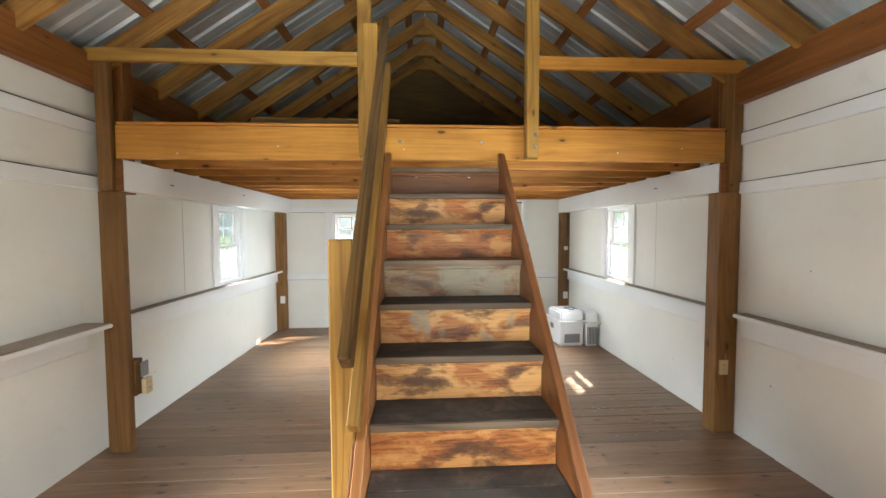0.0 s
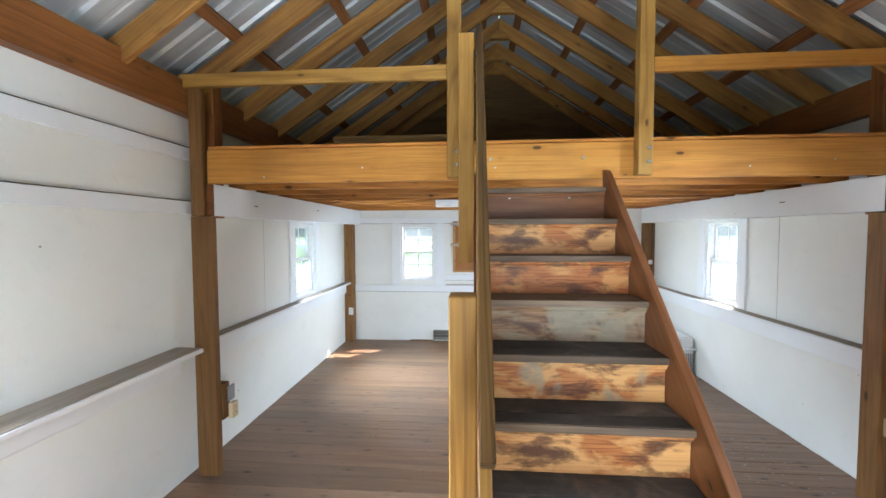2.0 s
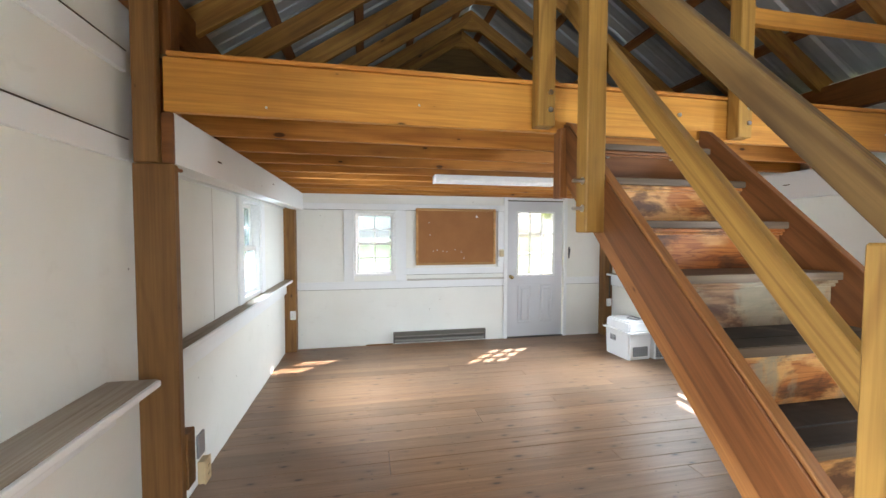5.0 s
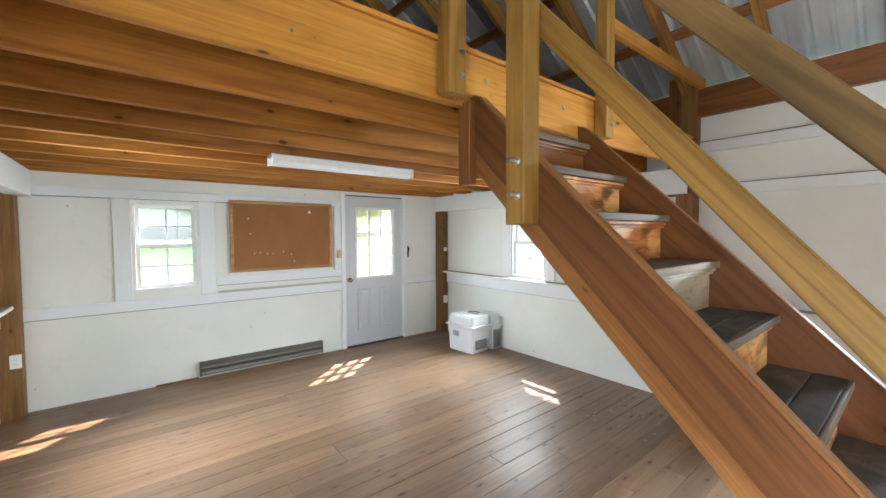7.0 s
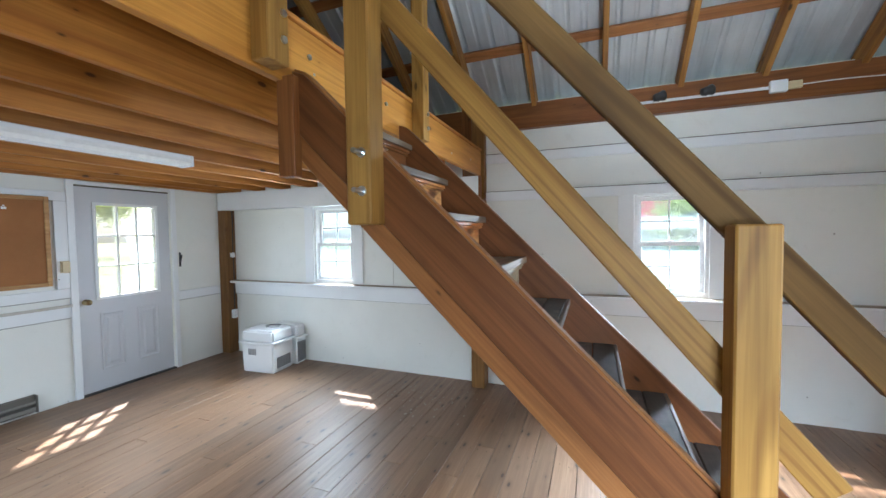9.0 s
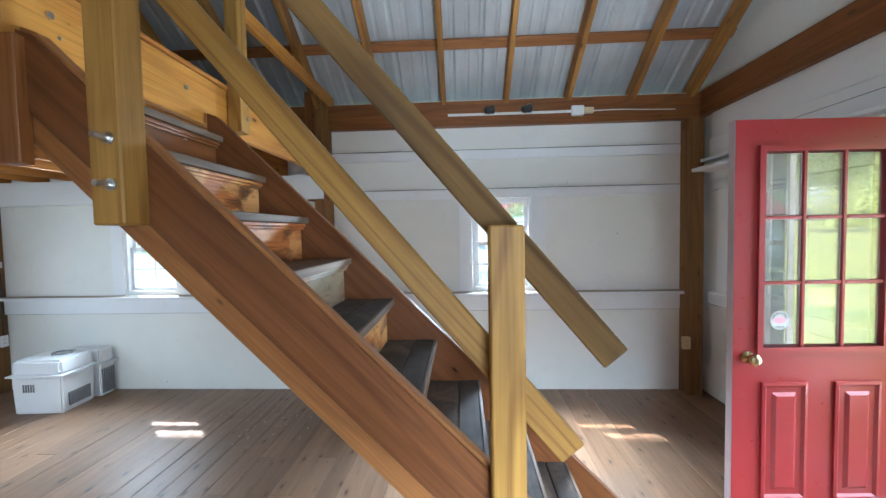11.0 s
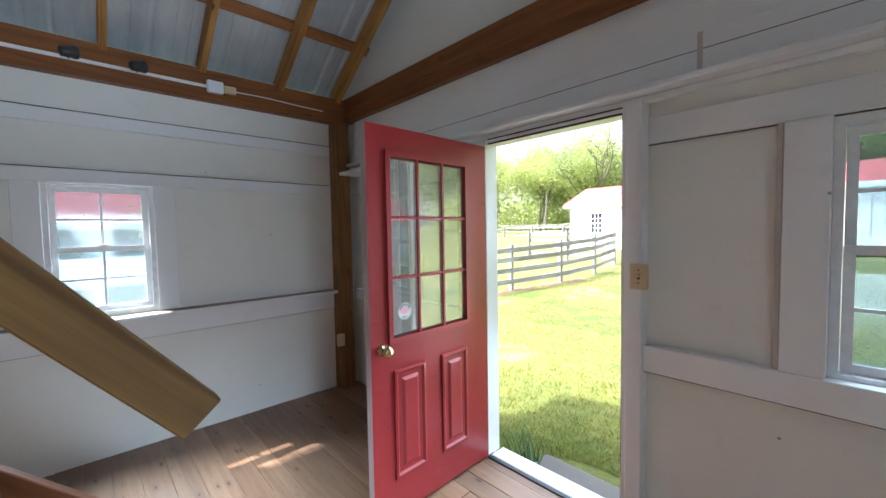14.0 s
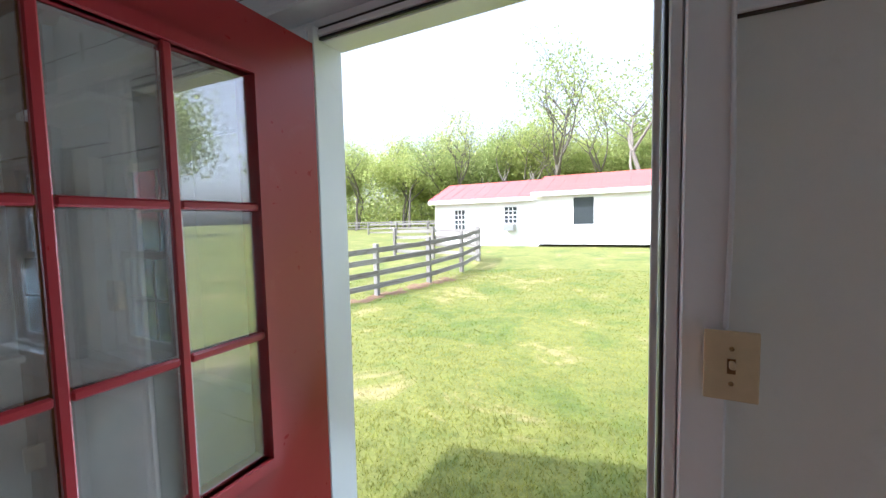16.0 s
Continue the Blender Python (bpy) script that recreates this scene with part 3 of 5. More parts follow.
for s in (-1, 1):
    for dx in (2.62, 2.0, 1.40, 0.80, 0.22):
        z = rafter_z(dx) + RD / COSP + 0.040
        timber("purlin", (XC + s * dx, F - 0.35, z), (XC + s * dx, B + 0.35, z), 0.085, 0.036, PURLIN, roof_frame, up=(s * PITCH, 0, 1))

# ribbed metal sheets
def roof_sheets(name, s):
    bm = bmesh.new()
    off = RD / COSP + 0.044
    prof, y = [], F - 0.40
    while y < B + 0.40:
        prof += [(y, 0.0), (y + 0.075, 0.0), (y + 0.085, 0.006), (y + 0.105, 0.006), (y + 0.115, 0.0), (y + 0.195, 0.0), (y + 0.213, 0.019), (y + 0.233, 0.019)]
        y += 0.251
    lo = [bm.verts.new((XC + s * 2.98, yy, rafter_z(2.98) + off + h)) for yy, h in prof]
    hi = [bm.verts.new((XC + s * 0.004, yy, rafter_z(0.004) + off + h)) for yy, h in prof]
    for i in range(len(prof) - 1):
        bm.faces.new((lo[i], lo[i + 1], hi[i + 1], hi[i]))
    ob = part(name, bm, METAL)
    ob.modifiers.new("thickness", "SOLIDIFY").thickness = -0.003
    return tagged(ob, "ribbed galvanised metal roofing seen from below", "roof", kind="structure")


roof_sheets("roof_west", -1)
roof_sheets("roof_east", 1)
tagged(timber("ridge_cap", (XC, F - 0.40, rafter_z(0) + RD / COSP + 0.10), (XC, B + 0.40, rafter_z(0) + RD / COSP + 0.10), 0.30, 0.02, METAL), "metal ridge cap", "roof", kind="structure")

# wall plates
frame_label = "dark stained timber frame of the barn"
timber_frame = thing("timber_frame", frame_label, "frame", kind="structure")
timber("plate", (L + 0.041, F + 0.087, 2.815), (L + 0.041, B - 0.002, 2.815), 0.08, 0.23, BROWN, timber_frame)
timber("plate", (R - 0.041, F + 0.087, 2.77), (R - 0.041, B - 0.002, 2.77), 0.08, 0.23, BROWN, timber_frame)
timber("tie_beam", (L + 0.002, F + 0.043, 2.785), (R - 0.002, F + 0.043, 2.785), 0.085, 0.22, BROWN, timber_frame)
# corner posts
for x, y, w in ((R - 0.075, F + 0.155, 0.14), (L + 0.075, F + 0.155, 0.14)):
    timber("post", (x, y, 0.0), (x, y, 2.535), w, w, POST, timber_frame, up=(0, 1, 0)).matrix_basis = along((x, y + w / 2, 0.0), (x, y + w / 2, 2.535), (0, 1, 0))
for x in (L + 0.07, R - 0.07):
    part("post", box(0, 2.10, -0.07, 0.07, -0.14, 0, 0.004), POST, timber_frame, "", along((x, B - 0.004, 0.0), (x, B - 0.004, 2.1), (0, 1, 0)))
# the two posts that carry the loft beam
YB = 3.06
for s, xu0, xu1, xl0, xl1 in ((-1, -1.980, -1.887, -1.986, -1.826), (1, 2.632, 2.712, 2.548, 2.714)):
    deep = 0.05 if s < 0 else 0.13
    part("post", box(0, 1.88, -(xl1 - xl0) / 2, (xl1 - xl0) / 2, -deep, 0, 0.005), POST, timber_frame, "", along(((xl0 + xl1) / 2, YB - 0.025 + deep, 0.0), ((xl0 + xl1) / 2, YB - 0.025 + deep, 1.88), (0, 1, 0)))
    part("post", box(0, 2.83 - 1.882, -(xu1 - xu0) / 2, (xu1 - xu0) / 2, -deep, 0, 0.005), POST, timber_frame, "", along(((xu0 + xu1) / 2, YB - 0.025 + deep, 1.882), ((xu0 + xu1) / 2, YB - 0.025 + deep, 2.83), (0, 1, 0)))
    part("post", box(0, 1.03, -0.055, 0.055, -0.10, 0, 0.005), BROWN, timber_frame, "", along(((xu0 + xu1) / 2, YB + 0.20, 1.872), ((xu0 + xu1) / 2, YB + 0.20, 2.55), (0, 1, 0)))
part("outlet_block", box(-1.886, -1.82, YB + 0.028, YB + 0.11, 0.39, 0.655, 0.004), POST, timber_frame)
# white headers below the joists
for x0, x1, xe in ((-1.885, -1.835, -1.965), (2.630, 2.566, 2.696)):
    a, b = min(x0, x1), max(x0, x1)
    bm = boxes([(a, b, YB + 0.022, YB + 0.112, 1.886, 2.1085), (min(x1, xe), max(x1, xe), YB + 0.1121, B - 0.02, 1.886, 2.1085)])
    part("header", bm, TRIM, timber_frame, "white painted header")
    part("header_end", box(a, b, YB + 0.004, YB + 0.0218, 1.884, 2.107, 0.004), BROWN, timber_frame, "bare brown end of the header")

RUST = plain("rusty_iron", (0.10, 0.055, 0.035), 0.8)
for x, y, z in ((-1.8345, 3.62, 1.985), (-1.8345, 4.95, 2.02), (2.5655, 3.90, 2.00)):
    part("staple", box(x - 0.004, x + 0.004, y - 0.035, y + 0.02, z - 0.003, z + 0.004, 0.001), RUST, timber_frame, "rusty staple in the white header")
for x, y, z, turn in ((0.15, YB + 0.018, 2.19, 0), (-1.45, YB + 0.018, 2.15, 0), (-0.75, YB + 0.018, 2.205, 0), (1.75, YB + 0.018, 2.175, 0), (2.25, YB + 0.018, 2.21, 0)):
    part("nail_head", cylinder(0.006, 0.003, 8), CHROME, timber_frame, "", pose(x, y - 0.018, z, 90, 0, turn))

# ---- loft ----
loft = thing("loft", "pine loft platform with open joists below", "loft", kind="structure")
timber("beam", (-1.870, YB + 0.02, 2.345), (2.593, YB + 0.02, 2.345), 0.04, 0.235, ORANGE, loft, "orange pine front beam")
part("edge_board", box(-1.85, 2.585, YB - 0.012, YB + 0.03, 2.347, 2.367, 0.003), JOIST, loft)
for y in (3.50, 3.91, 4.32, 4.73, 5.14, 5.55, 5.96, 6.37, 6.615):
    timber("joist", (-1.99, y, 2.345), (2.71, y, 2.345), 0.04, 0.235, JOIST, loft)
y = YB + 0.034
while y < B - 0.03:
    y1 = min(y + 0.14, B - 0.002)
    part("loft_board", box(-1.99, 2.71, y, y1 - 0.003, 2.347, 2.367), LOFTWALL, loft)
    y = y1
for x0, x1 in ((-0.165, -0.072), (1.035, 1.125)):
    xm, w = (x0 + x1) / 2, x1 - x0
    top = rafter_z(xm - XC) + 0.02
    part("rail_post", box(0, top - 2.12, -w / 2, w / 2, -0.075, 0, 0.004), YELLOW, loft, "yellowish treated lumber post", along((xm, YB - 0.006, 2.12), (xm, YB - 0.006, top), (0, 1, 0)))
    for z in (2.20, 2.285):
        part("bolt", cylinder(0.012, 0.008, 10), CHROME, loft, "", pose(xm + 0.02, YB - 0.081, z, 90, 0, 0))
timber("guard_rail", (-2.01, YB - 0.045, 2.85), (-0.167, YB - 0.045, 2.85), 0.04, 0.09, YELLOW, loft)
timber("guard_rail", (1.127, YB - 0.045, 2.85), (2.68, YB - 0.045, 2.85), 0.04, 0.09, ORANGE, loft)
for x, z in ((0.12, 2.245), (0.72, 2.245)):
    part("bolt", cylinder(0.011, 0.008, 10), CHROME, loft, "", pose(x, YB - 0.001, z, 90, 0, 0))
tagged(timber("plank", (-1.05, 3.35, 2.488), (0.10, 3.36, 2.488), 0.04, 0.12, GREYRAIL), "loose weathered plank standing on edge on the loft", "plank")

# ---- wall boards ----
def board_x(parent, x, side, y0, y1, z0, z1, thick=0.02, mat=TRIM, name="board"):
    """Board on a side wall; side: +1 where the room lies toward +x."""
    return part(name, box(x, x + side * thick, y0, y1, z0, z1, 0.003), mat, parent)


def board_y(parent, y, side, x0, x1, z0, z1, thick=0.02, mat=TRIM, name="board"):
    return part(name, box(x0, x1, y, y + side * thick, z0, z1, 0.003), mat, parent)


for wall, x, s, wins, ymid in ((wall_west, L, 1, LEFT_WINDOWS, 3.06), (wall_east, R, -1, RIGHT_WINDOWS, 3.06)):
    for z0, z1 in (((1.897, 1.990), (2.285, 2.375)) if s > 0 else ((1.866, 1.955), (2.237, 2.325))):
        board_x(wall, x, s, F + 0.23, ymid + 0.06, z0, z1, 0.024)
        # Proud dark strip draws the shadow line along each board's top edge.
        part("crack", box(x, x + s * 0.0255, F + 0.23, ymid + 0.06, z1 + 0.0005, z1 + 0.0045), SEAM, wall)
    board_x(wall, x, s, ymid + 0.16, B - 0.146, 1.89, 1.935, 0.018)
    for (a, b), y0, y1 in zip(wins, (F + 0.23, ymid + 0.16), (ymid - 0.1, B - 0.146)):
        deep = 0.20 if s > 0 and y0 < 1 else 0.11
        part("ledge", box(x, x + s * deep, y0, y1, 0.935, 0.962, 0.006, 2), TRIM, wall, "white window ledge worn bare on top")
        part("ledge_top", box(0, y1 - y0 - 0.004, -(deep - 0.012) / 2, (deep - 0.012) / 2, 0, 0.005, 0.002), BARETOP, wall, "bare worn wooden ledge top", along((x + s * (deep - 0.012) / 2, y0 + 0.002, 0.9625), (x + s * (deep - 0.012) / 2, y1, 0.9625)))
        board_x(wall, x, s, y0, y1, 0.785, 0.934, 0.030)
        part("crack", box(x, x + s * 0.012, y0, y1, 0.780, 0.7845), SEAM, wall)
        for c0, c1 in ((a - 0.13, a), (b, b + (0.17 if s > 0 and y0 < 1 else 0.13))):
            board_x(wall, x, s, c0, c1, 0.970, 1.89, 0.022, name="casing")
        for y in np.arange(y0 + 0.9, y1 if y0 > 1 else y0, 1.22):
            if not a - 0.2 < y < b + 0.2:
                part("joint", box(x, x + s * 0.002, y, y + 0.004, 0.97, 1.95), LEDGE, wall)

# north wall boards
for x0, x1, z0, z1 in ((-1.99, 0.995, 0.80, 0.905), (-1.99, 0.995, 1.90, 1.985), (2.02, 2.57, 0.80, 0.905),
                       (-1.31, -1.172, 0.907, 1.898), (-0.598, -0.455, 0.907, 1.898), (-0.453, 0.995, 0.99, 1.08), (0.90, 0.995, 1.082, 1.898)):
    board_y(wall_north, B, -1, x0, x1, z0, z1, 0.022)
    if x1 - x0 > 0.3:
        part("crack", box(x0, x1, B - 0.018, B, z0 - 0.0045, z0 - 0.0005), SEAM, wall_north)
part("ledge", box(-0.44, 0.995, B - 0.05, B - 0.023, 0.906, 0.930, 0.004), LEDGE, wall_north)
# south wall boards
YF = F + 0.055
for x0, x1, z0, z1 in ((-1.985, -0.077, 0.83, 0.955), (-0.698, -0.567, 0.957, 1.905), (-1.985, -0.077, 1.907, 2.03), (-1.985, -1.272, 0.957, 1.905), (0.985, 2.57, 0.86, 0.965), (0.985, 2.57, 1.88, 1.98), (1.607, 1.737, 0.967, 1.878), (2.313, 2.443, 0.967, 1.878)):
    board_y(wall_south, F, 1, x0, x1, z0, z1, 0.020 if z0 > 1.8 else 0.055)
    if x1 - x0 > 0.3:
        part("crack", box(x0, x1, F, F + (0.012 if z0 > 1.8 else 0.05), z0 - 0.004, z0 - 0.0005), SEAM, wall_south)
part("batten", box(-0.565, -0.545, F, F + 0.040, 0.957, 1.905, 0.003), LEDGE, wall_south)
# boards above the entrance, with a lip
board_y(wall_south, F, 1, -1.985, 2.57, 2.16, 2.335, 0.05)
board_y(wall_south, F, 1, -1.985, 2.57, 2.34, 2.564, 0.03)
part("crack", box(-1.985, 2.57, F, F + 0.033, 2.3355, 2.3395), SEAM, wall_south)
part("crack", box(-1.2, 2.0, F + 0.0505, F + 0.0515, 2.262, 2.265), SEAM, wall_south)
part("head_board", box(-1.985, 2.57, F, F + 0.045, 2.102, 2.129, 0.002), TRIM, wall_south)
# Flat strip stands in for the upright cable above the entrance.
part("drip_mark", box(-0.30, -0.28, F + 0.05, F + 0.052, 2.16, 2.335), LEDGE, wall_south)
part("lip", box(-1.985, 2.57, F, F + 0.13, 2.13, 2.158, 0.005), TRIM, wall_south)
part("shelf", box(1.95, 2.60, F, F + 0.20, 2.045, 2.075, 0.004), TRIM, wall_south, "short white corner shelf")

# ---- windows ----
def window(name, m, w, h, label):
    win = thing(name, label, "window", m, kind="structure")
    fr = 0.028
    part("window_frame", boxes([(-w / 2, -w / 2 + fr, -0.004, 0.11, 0, h), (w / 2 - fr, w / 2, -0.004, 0.11, 0, h), (-w / 2 + fr, w / 2 - fr, -0.004, 0.11, h - fr, h), (-w / 2 + fr, w / 2 - fr, -0.004, 0.125, 0, fr)]), VINYL, win)
    iw = w - 2 * fr
    for nm, y0, z0, z1 in (("lower_sash", 0.030, fr + 0.002, h / 2 + 0.018), ("upper_sash", 0.066, h / 2 - 0.018, h - fr - 0.002)):
        rail = 0.034
        sash = part(nm, boxes([(-iw / 2 + 0.002, -iw / 2 + rail, y0, y0 + 0.032, z0, z1), (iw / 2 - rail, iw / 2 - 0.002, y0, y0 + 0.032, z0, z1),
                               (-iw / 2 + rail, iw / 2 - rail, y0, y0 + 0.032, z0, z0 + rail), (-iw / 2 + rail, iw / 2 - rail, y0, y0 + 0.032, z1 - rail, z1)]), VINYL, win)
        zm = (z0 + z1) / 2
        part("muntin", box(-0.007, 0.007, y0 + 0.009, y0 + 0.015, z0 + rail, z1 - rail), VINYL, sash)
        for s in (-1, 1):
            part("muntin", box(s * 0.008, s * (iw / 2 - rail), y0 + 0.009, y0 + 0.015, zm - 0.007, zm + 0.007), VINYL, sash)
        pane = part("pane", box(-iw / 2 + rail, iw / 2 - rail, y0 + 0.017, y0 + 0.020, z0 + rail, z1 - rail), GLASS, sash)
        pane.visible_shadow = False
    part("latch", box(-0.03, 0.03, 0.022, 0.05, h / 2 + 0.019, h / 2 + 0.032, 0.004), VINYL, win)
    return win


WL = "white vinyl double-hung window with grid bars"
for i, (a, b) in enumerate(LEFT_WINDOWS):
    window("window_%d" % (i + 1), pose(L, (a + b) / 2, ZW0, 0, 0, 90), b - a, ZW1 - ZW0, WL)
for i, (a, b) in enumerate(RIGHT_WINDOWS):
    window("window_%d" % (i + 3), pose(R, (a + b) / 2, ZW0, 0, 0, -90), b - a, ZW1 - ZW0, WL)
window("window_5", pose(sum(BACK_WINDOW) / 2, B, ZW0), BACK_WINDOW[1] - BACK_WINDOW[0], ZW1 - ZW0, WL)
window("window_6", pose(sum(FRONT_WINDOW) / 2, F, 0.945, 0, 0, 180), FRONT_WINDOW[1] - FRONT_WINDOW[0], 0.955, WL)
window("window_7", pose(sum(SIDE_WINDOW) / 2, F, 0.968, 0, 0, 180), SIDE_WINDOW[1] - SIDE_WINDOW[0], 0.91, WL)

# ---- doors ----
def door_leaf(name, m, w, h, label, mat, glass, bead, knob_x, deep=0.0075):
    """Half-glazed panel door. Local x: across, z: up, the face that is seen looks toward -y."""
    d = thing(name, label, "door", m, kind="structure")
    gx0, gx1, gz0, gz1 = glass
    th = 0.044
    body = part("leaf", boxes([(0, gx0, 0, th, 0, h), (gx1, w, 0, th, 0, h), (gx0, gx1, 0, th, 0, gz0), (gx0, gx1, 0, th, gz1, h)]), mat, d)
    # glazing bead
    k = 0.028
    for y0, y1 in ((-0.012, 0.016), (th - 0.016, th + 0.012)):
        part("glazing_bead", boxes([(gx0 - k, gx0, y0, y1, gz0 - k, gz1 + k), (gx1, gx1 + k, y0, y1, gz0 - k, gz1 + k), (gx0, gx1, y0, y1, gz0 - k, gz0), (gx0, gx1, y0, y1, gz1, gz1 + k)]), bead, d)
    cw, ch = (gx1 - gx0) / 3, (gz1 - gz0) / 3
    for i in (1, 2):
        part("muntin", box(gx0 + i * cw - 0.009, gx0 + i * cw + 0.009, -0.006, deep, gz0, gz1, 0.003), bead, d)
        for j in range(3):
            a = gx0 + j * cw + (0.0102 if j else 0)
            b = gx0 + (j + 1) * cw - (0.0102 if j < 2 else 0)
            part("muntin", box(a, b, -0.006, deep, gz0 + i * ch - 0.009, gz0 + i * ch + 0.009, 0.004), bead, d)
    for i in range(3):
        for j in range(3):
            pane = part("pane", box(gx0 + i * cw + 0.011, gx0 + (i + 1) * cw - 0.011, 0.008, 0.012, gz0 + j * ch + 0.011, gz0 + (j + 1) * ch - 0.011), DUSTY, d)
            pane.visible_shadow = False
    # two raised panels below the glass
    pw = (gx1 - gx0 - 0.13) / 2
    for a in (gx0, gx1 - pw):
        bm = bmesh.new()
        z0, z1 = 0.20, 0.78
        rings = []
        for inset, y in ((0.0, -0.001), (0.0, -0.010), (0.014, -0.012), (0.026, -0.002), (0.050, -0.002), (0.066, -0.012)):
            rings.append([bm.verts.new((x, y, z)) for x, z in ((a + inset, z0 + inset), (a + pw - inset, z0 + inset), (a + pw - inset, z1 - inset), (a + inset, z1 - inset))])
        for p, q in zip(rings, rings[1:]):
            for i in range(4):
                bm.faces.new((p[i], p[(i + 1) % 4], q[(i + 1) % 4], q[i]))
        bm.faces.new(rings[-1])
        part("panel", bm, mat, d)
    knob = part("knob", lathe([(0.030, 0.0), (0.030, 0.005), (0.012, 0.009), (0.012, 0.028), (0.022, 0.034), (0.029, 0.046), (0.028, 0.058), (0.018, 0.066), (0.004, 0.068)]), BRASS, d, "brass door knob", pose(knob_x, -0.001, 0.905, 90, 0, 0))
    part("knob", lathe([(0.030, 0.0), (0.030, 0.005), (0.012, 0.009), (0.012, 0.028), (0.022, 0.034), (0.029, 0.046), (0.028, 0.058), (0.018, 0.066), (0.004, 0.068)]), BRASS, d, "brass door knob", pose(knob_x, th + 0.001, 0.905, -90, 0, 0))
    part("latch_plate", box(-0.002 if knob_x < w / 2 else w, 0 if knob_x < w / 2 else w + 0.002, 0.010, 0.034, 0.875, 0.935), BRASS, d)
    for z in (0.20, 1.0, 1.80):
        x = w if knob_x < w / 2 else 0
        part("hinge", cylinder(0.007, 0.09, 10), CHROME, d, "", pose(x + 0.004, th + 0.004, z))
    return d


DOOREDGE = painted("chalky_door_edge", (0.42, 0.33, 0.33), 0.6, 0.15, 0.2)
red = door_leaf("door_1", pose(0.885, -0.408, 0.018, 0, 0, -88) @ pose(-0.905, 0, 0), 0.905, 2.03, "open red half-glazed entrance door with nine panes", REDPAINT, (0.135, 0.70, 0.95, 1.88), REDPAINT, 0.065)
part("door_edge", box(-0.003, -0.0002, 0.002, 0.042, 0.002, 2.028), DOOREDGE, red, "bare chalky edge of the door")
STICKER = plain("dull_white_sticker", (0.52, 0.52, 0.50), 0.6)
part("sticker", cylinder(0.046, 0.001, 28), STICKER, red, "round white window sticker", pose(0.225, 0.0075, 1.078, 90, 0, 0))
lips = bmesh.new()
ring = [lips.verts.new((0.031 * math.cos(u), 0.016 * math.sin(u) * (1 - 0.35 * math.cos(u) ** 2), 0.0014)) for u in np.linspace(0, 2 * math.pi, 25)[:-1]]
lips.faces.new(ring)
part("sticker_print", lips, STICKERRED, red, "pink oval print", pose(0.225, 0.0075, 1.078, 90, 0, 0))
for k, ch in enumerate("WARNING"):
    cu = bpy.data.curves.new("letter", "FONT")
    cu.body, cu.size, cu.align_x, cu.extrude, cu.offset = ch, 0.019, "CENTER", 0.0002, 0.0003
    tmp = bpy.data.objects.new("letter", cu)
    me = bpy.data.meshes.new_from_object(tmp)
    me.materials.append(STICKERBLK)
    letter = new("letter", me)
    letter.parent = red
    letter.matrix_basis = pose(0.225, 0.0075, 1.078, 90, 0, 0) @ pose(0, 0, 0, 0, 0, 63 - 21 * k) @ pose(0, 0.028, 0.0015)
    bpy.data.objects.remove(tmp)
for z in (-0.036, -0.030):
    part("sticker_print", box(-0.022 - z * 0.0, 0.022, z - 0.0012, z + 0.0012, 0.0012, 0.0016), STICKERBLK, red, "", pose(0.225, 0.0075, 1.078, 90, 0, 0))
grey = door_leaf("door_2", pose(BACK_DOOR[0] + 0.012, B + 0.012, 0.018), 0.885, 2.035, "closed pale grey half-glazed back door", GREYDOOR, (0.17, 0.73, 0.94, 1.86), TRIM, 0.055, 0.050)

# door frames
f2 = thing("door_frame_2", "white painted back door casing", "door frame", kind="structure")
part("jamb", box(0.997, 1.055, B - 0.026, B, 0.0, 2.12, 0.003), TRIM, f2)
part("jamb", box(1.965, 2.018, B - 0.026, B, 0.0, 2.12, 0.003), TRIM, f2)
part("head", box(1.057, 1.963, B - 0.024, B, 2.072, 2.104, 0.003), TRIM, f2)
part("gap_shadow", box(1.057, 1.963, B + 0.02, B + 0.05, 2.056, 2.07), SEAM, f2)
part("threshold", box(1.057, 1.963, B - 0.02, B + 0.10, -0.006, 0.014, 0.003), BLACK, f2, "dark metal threshold")
f1 = thing("door_frame_1", "white painted entrance door casing", "door frame", kind="structure")
part("jamb", box(-0.075, -0.002, F, F + 0.085, 0.0, 2.10, 0.004), TRIM, f1)
part("jamb", box(0.0, 0.022, F - TF - 0.01, F + 0.07, 0.014, 2.10, 0.003), TRIM, f1)
part("jamb", box(0.883, 0.905, F - TF - 0.01, F + 0.075, 0.014, 2.10, 0.003), TRIM, f1)
part("jamb", box(0.907, 0.98, F, F + 0.08, 0.0, 2.10, 0.004), TRIM, f1)
part("head", box(0.024, 0.881, F - TF - 0.01, F + 0.045, 2.062, 2.10, 0.003), TRIM, f1)
part("weather_strip", box(0.024, 0.881, F + 0.046, F + 0.058, 2.063, 2.072, 0.002), BLACK, f1, "black weather strip")
part("stop", box(0.024, 0.881, F + 0.046, F + 0.062, 2.073, 2.090, 0.002), TRIM, f1)
part("weather_strip", box(0.024, 0.881, F + 0.046, F + 0.058, 2.091, 2.099, 0.002), BLACK, f1, "black weather strip")
part("weather_strip", box(0.0225, 0.030, F - 0.04, F + 0.055, 0.014, 2.06, 0.002), BLACK, f1, "black weather strip")
part("stop", box(0.030, 0.046, F - 0.09, F - 0.045, 0.014, 2.06, 0.002), TRIM, f1)

# ---- staircase ----
stairs = thing("staircase", "steep open wooden staircase with dark treads and blotchy plywood risers", "staircase")
RISE, SLOPE = 0.2043, 0.98
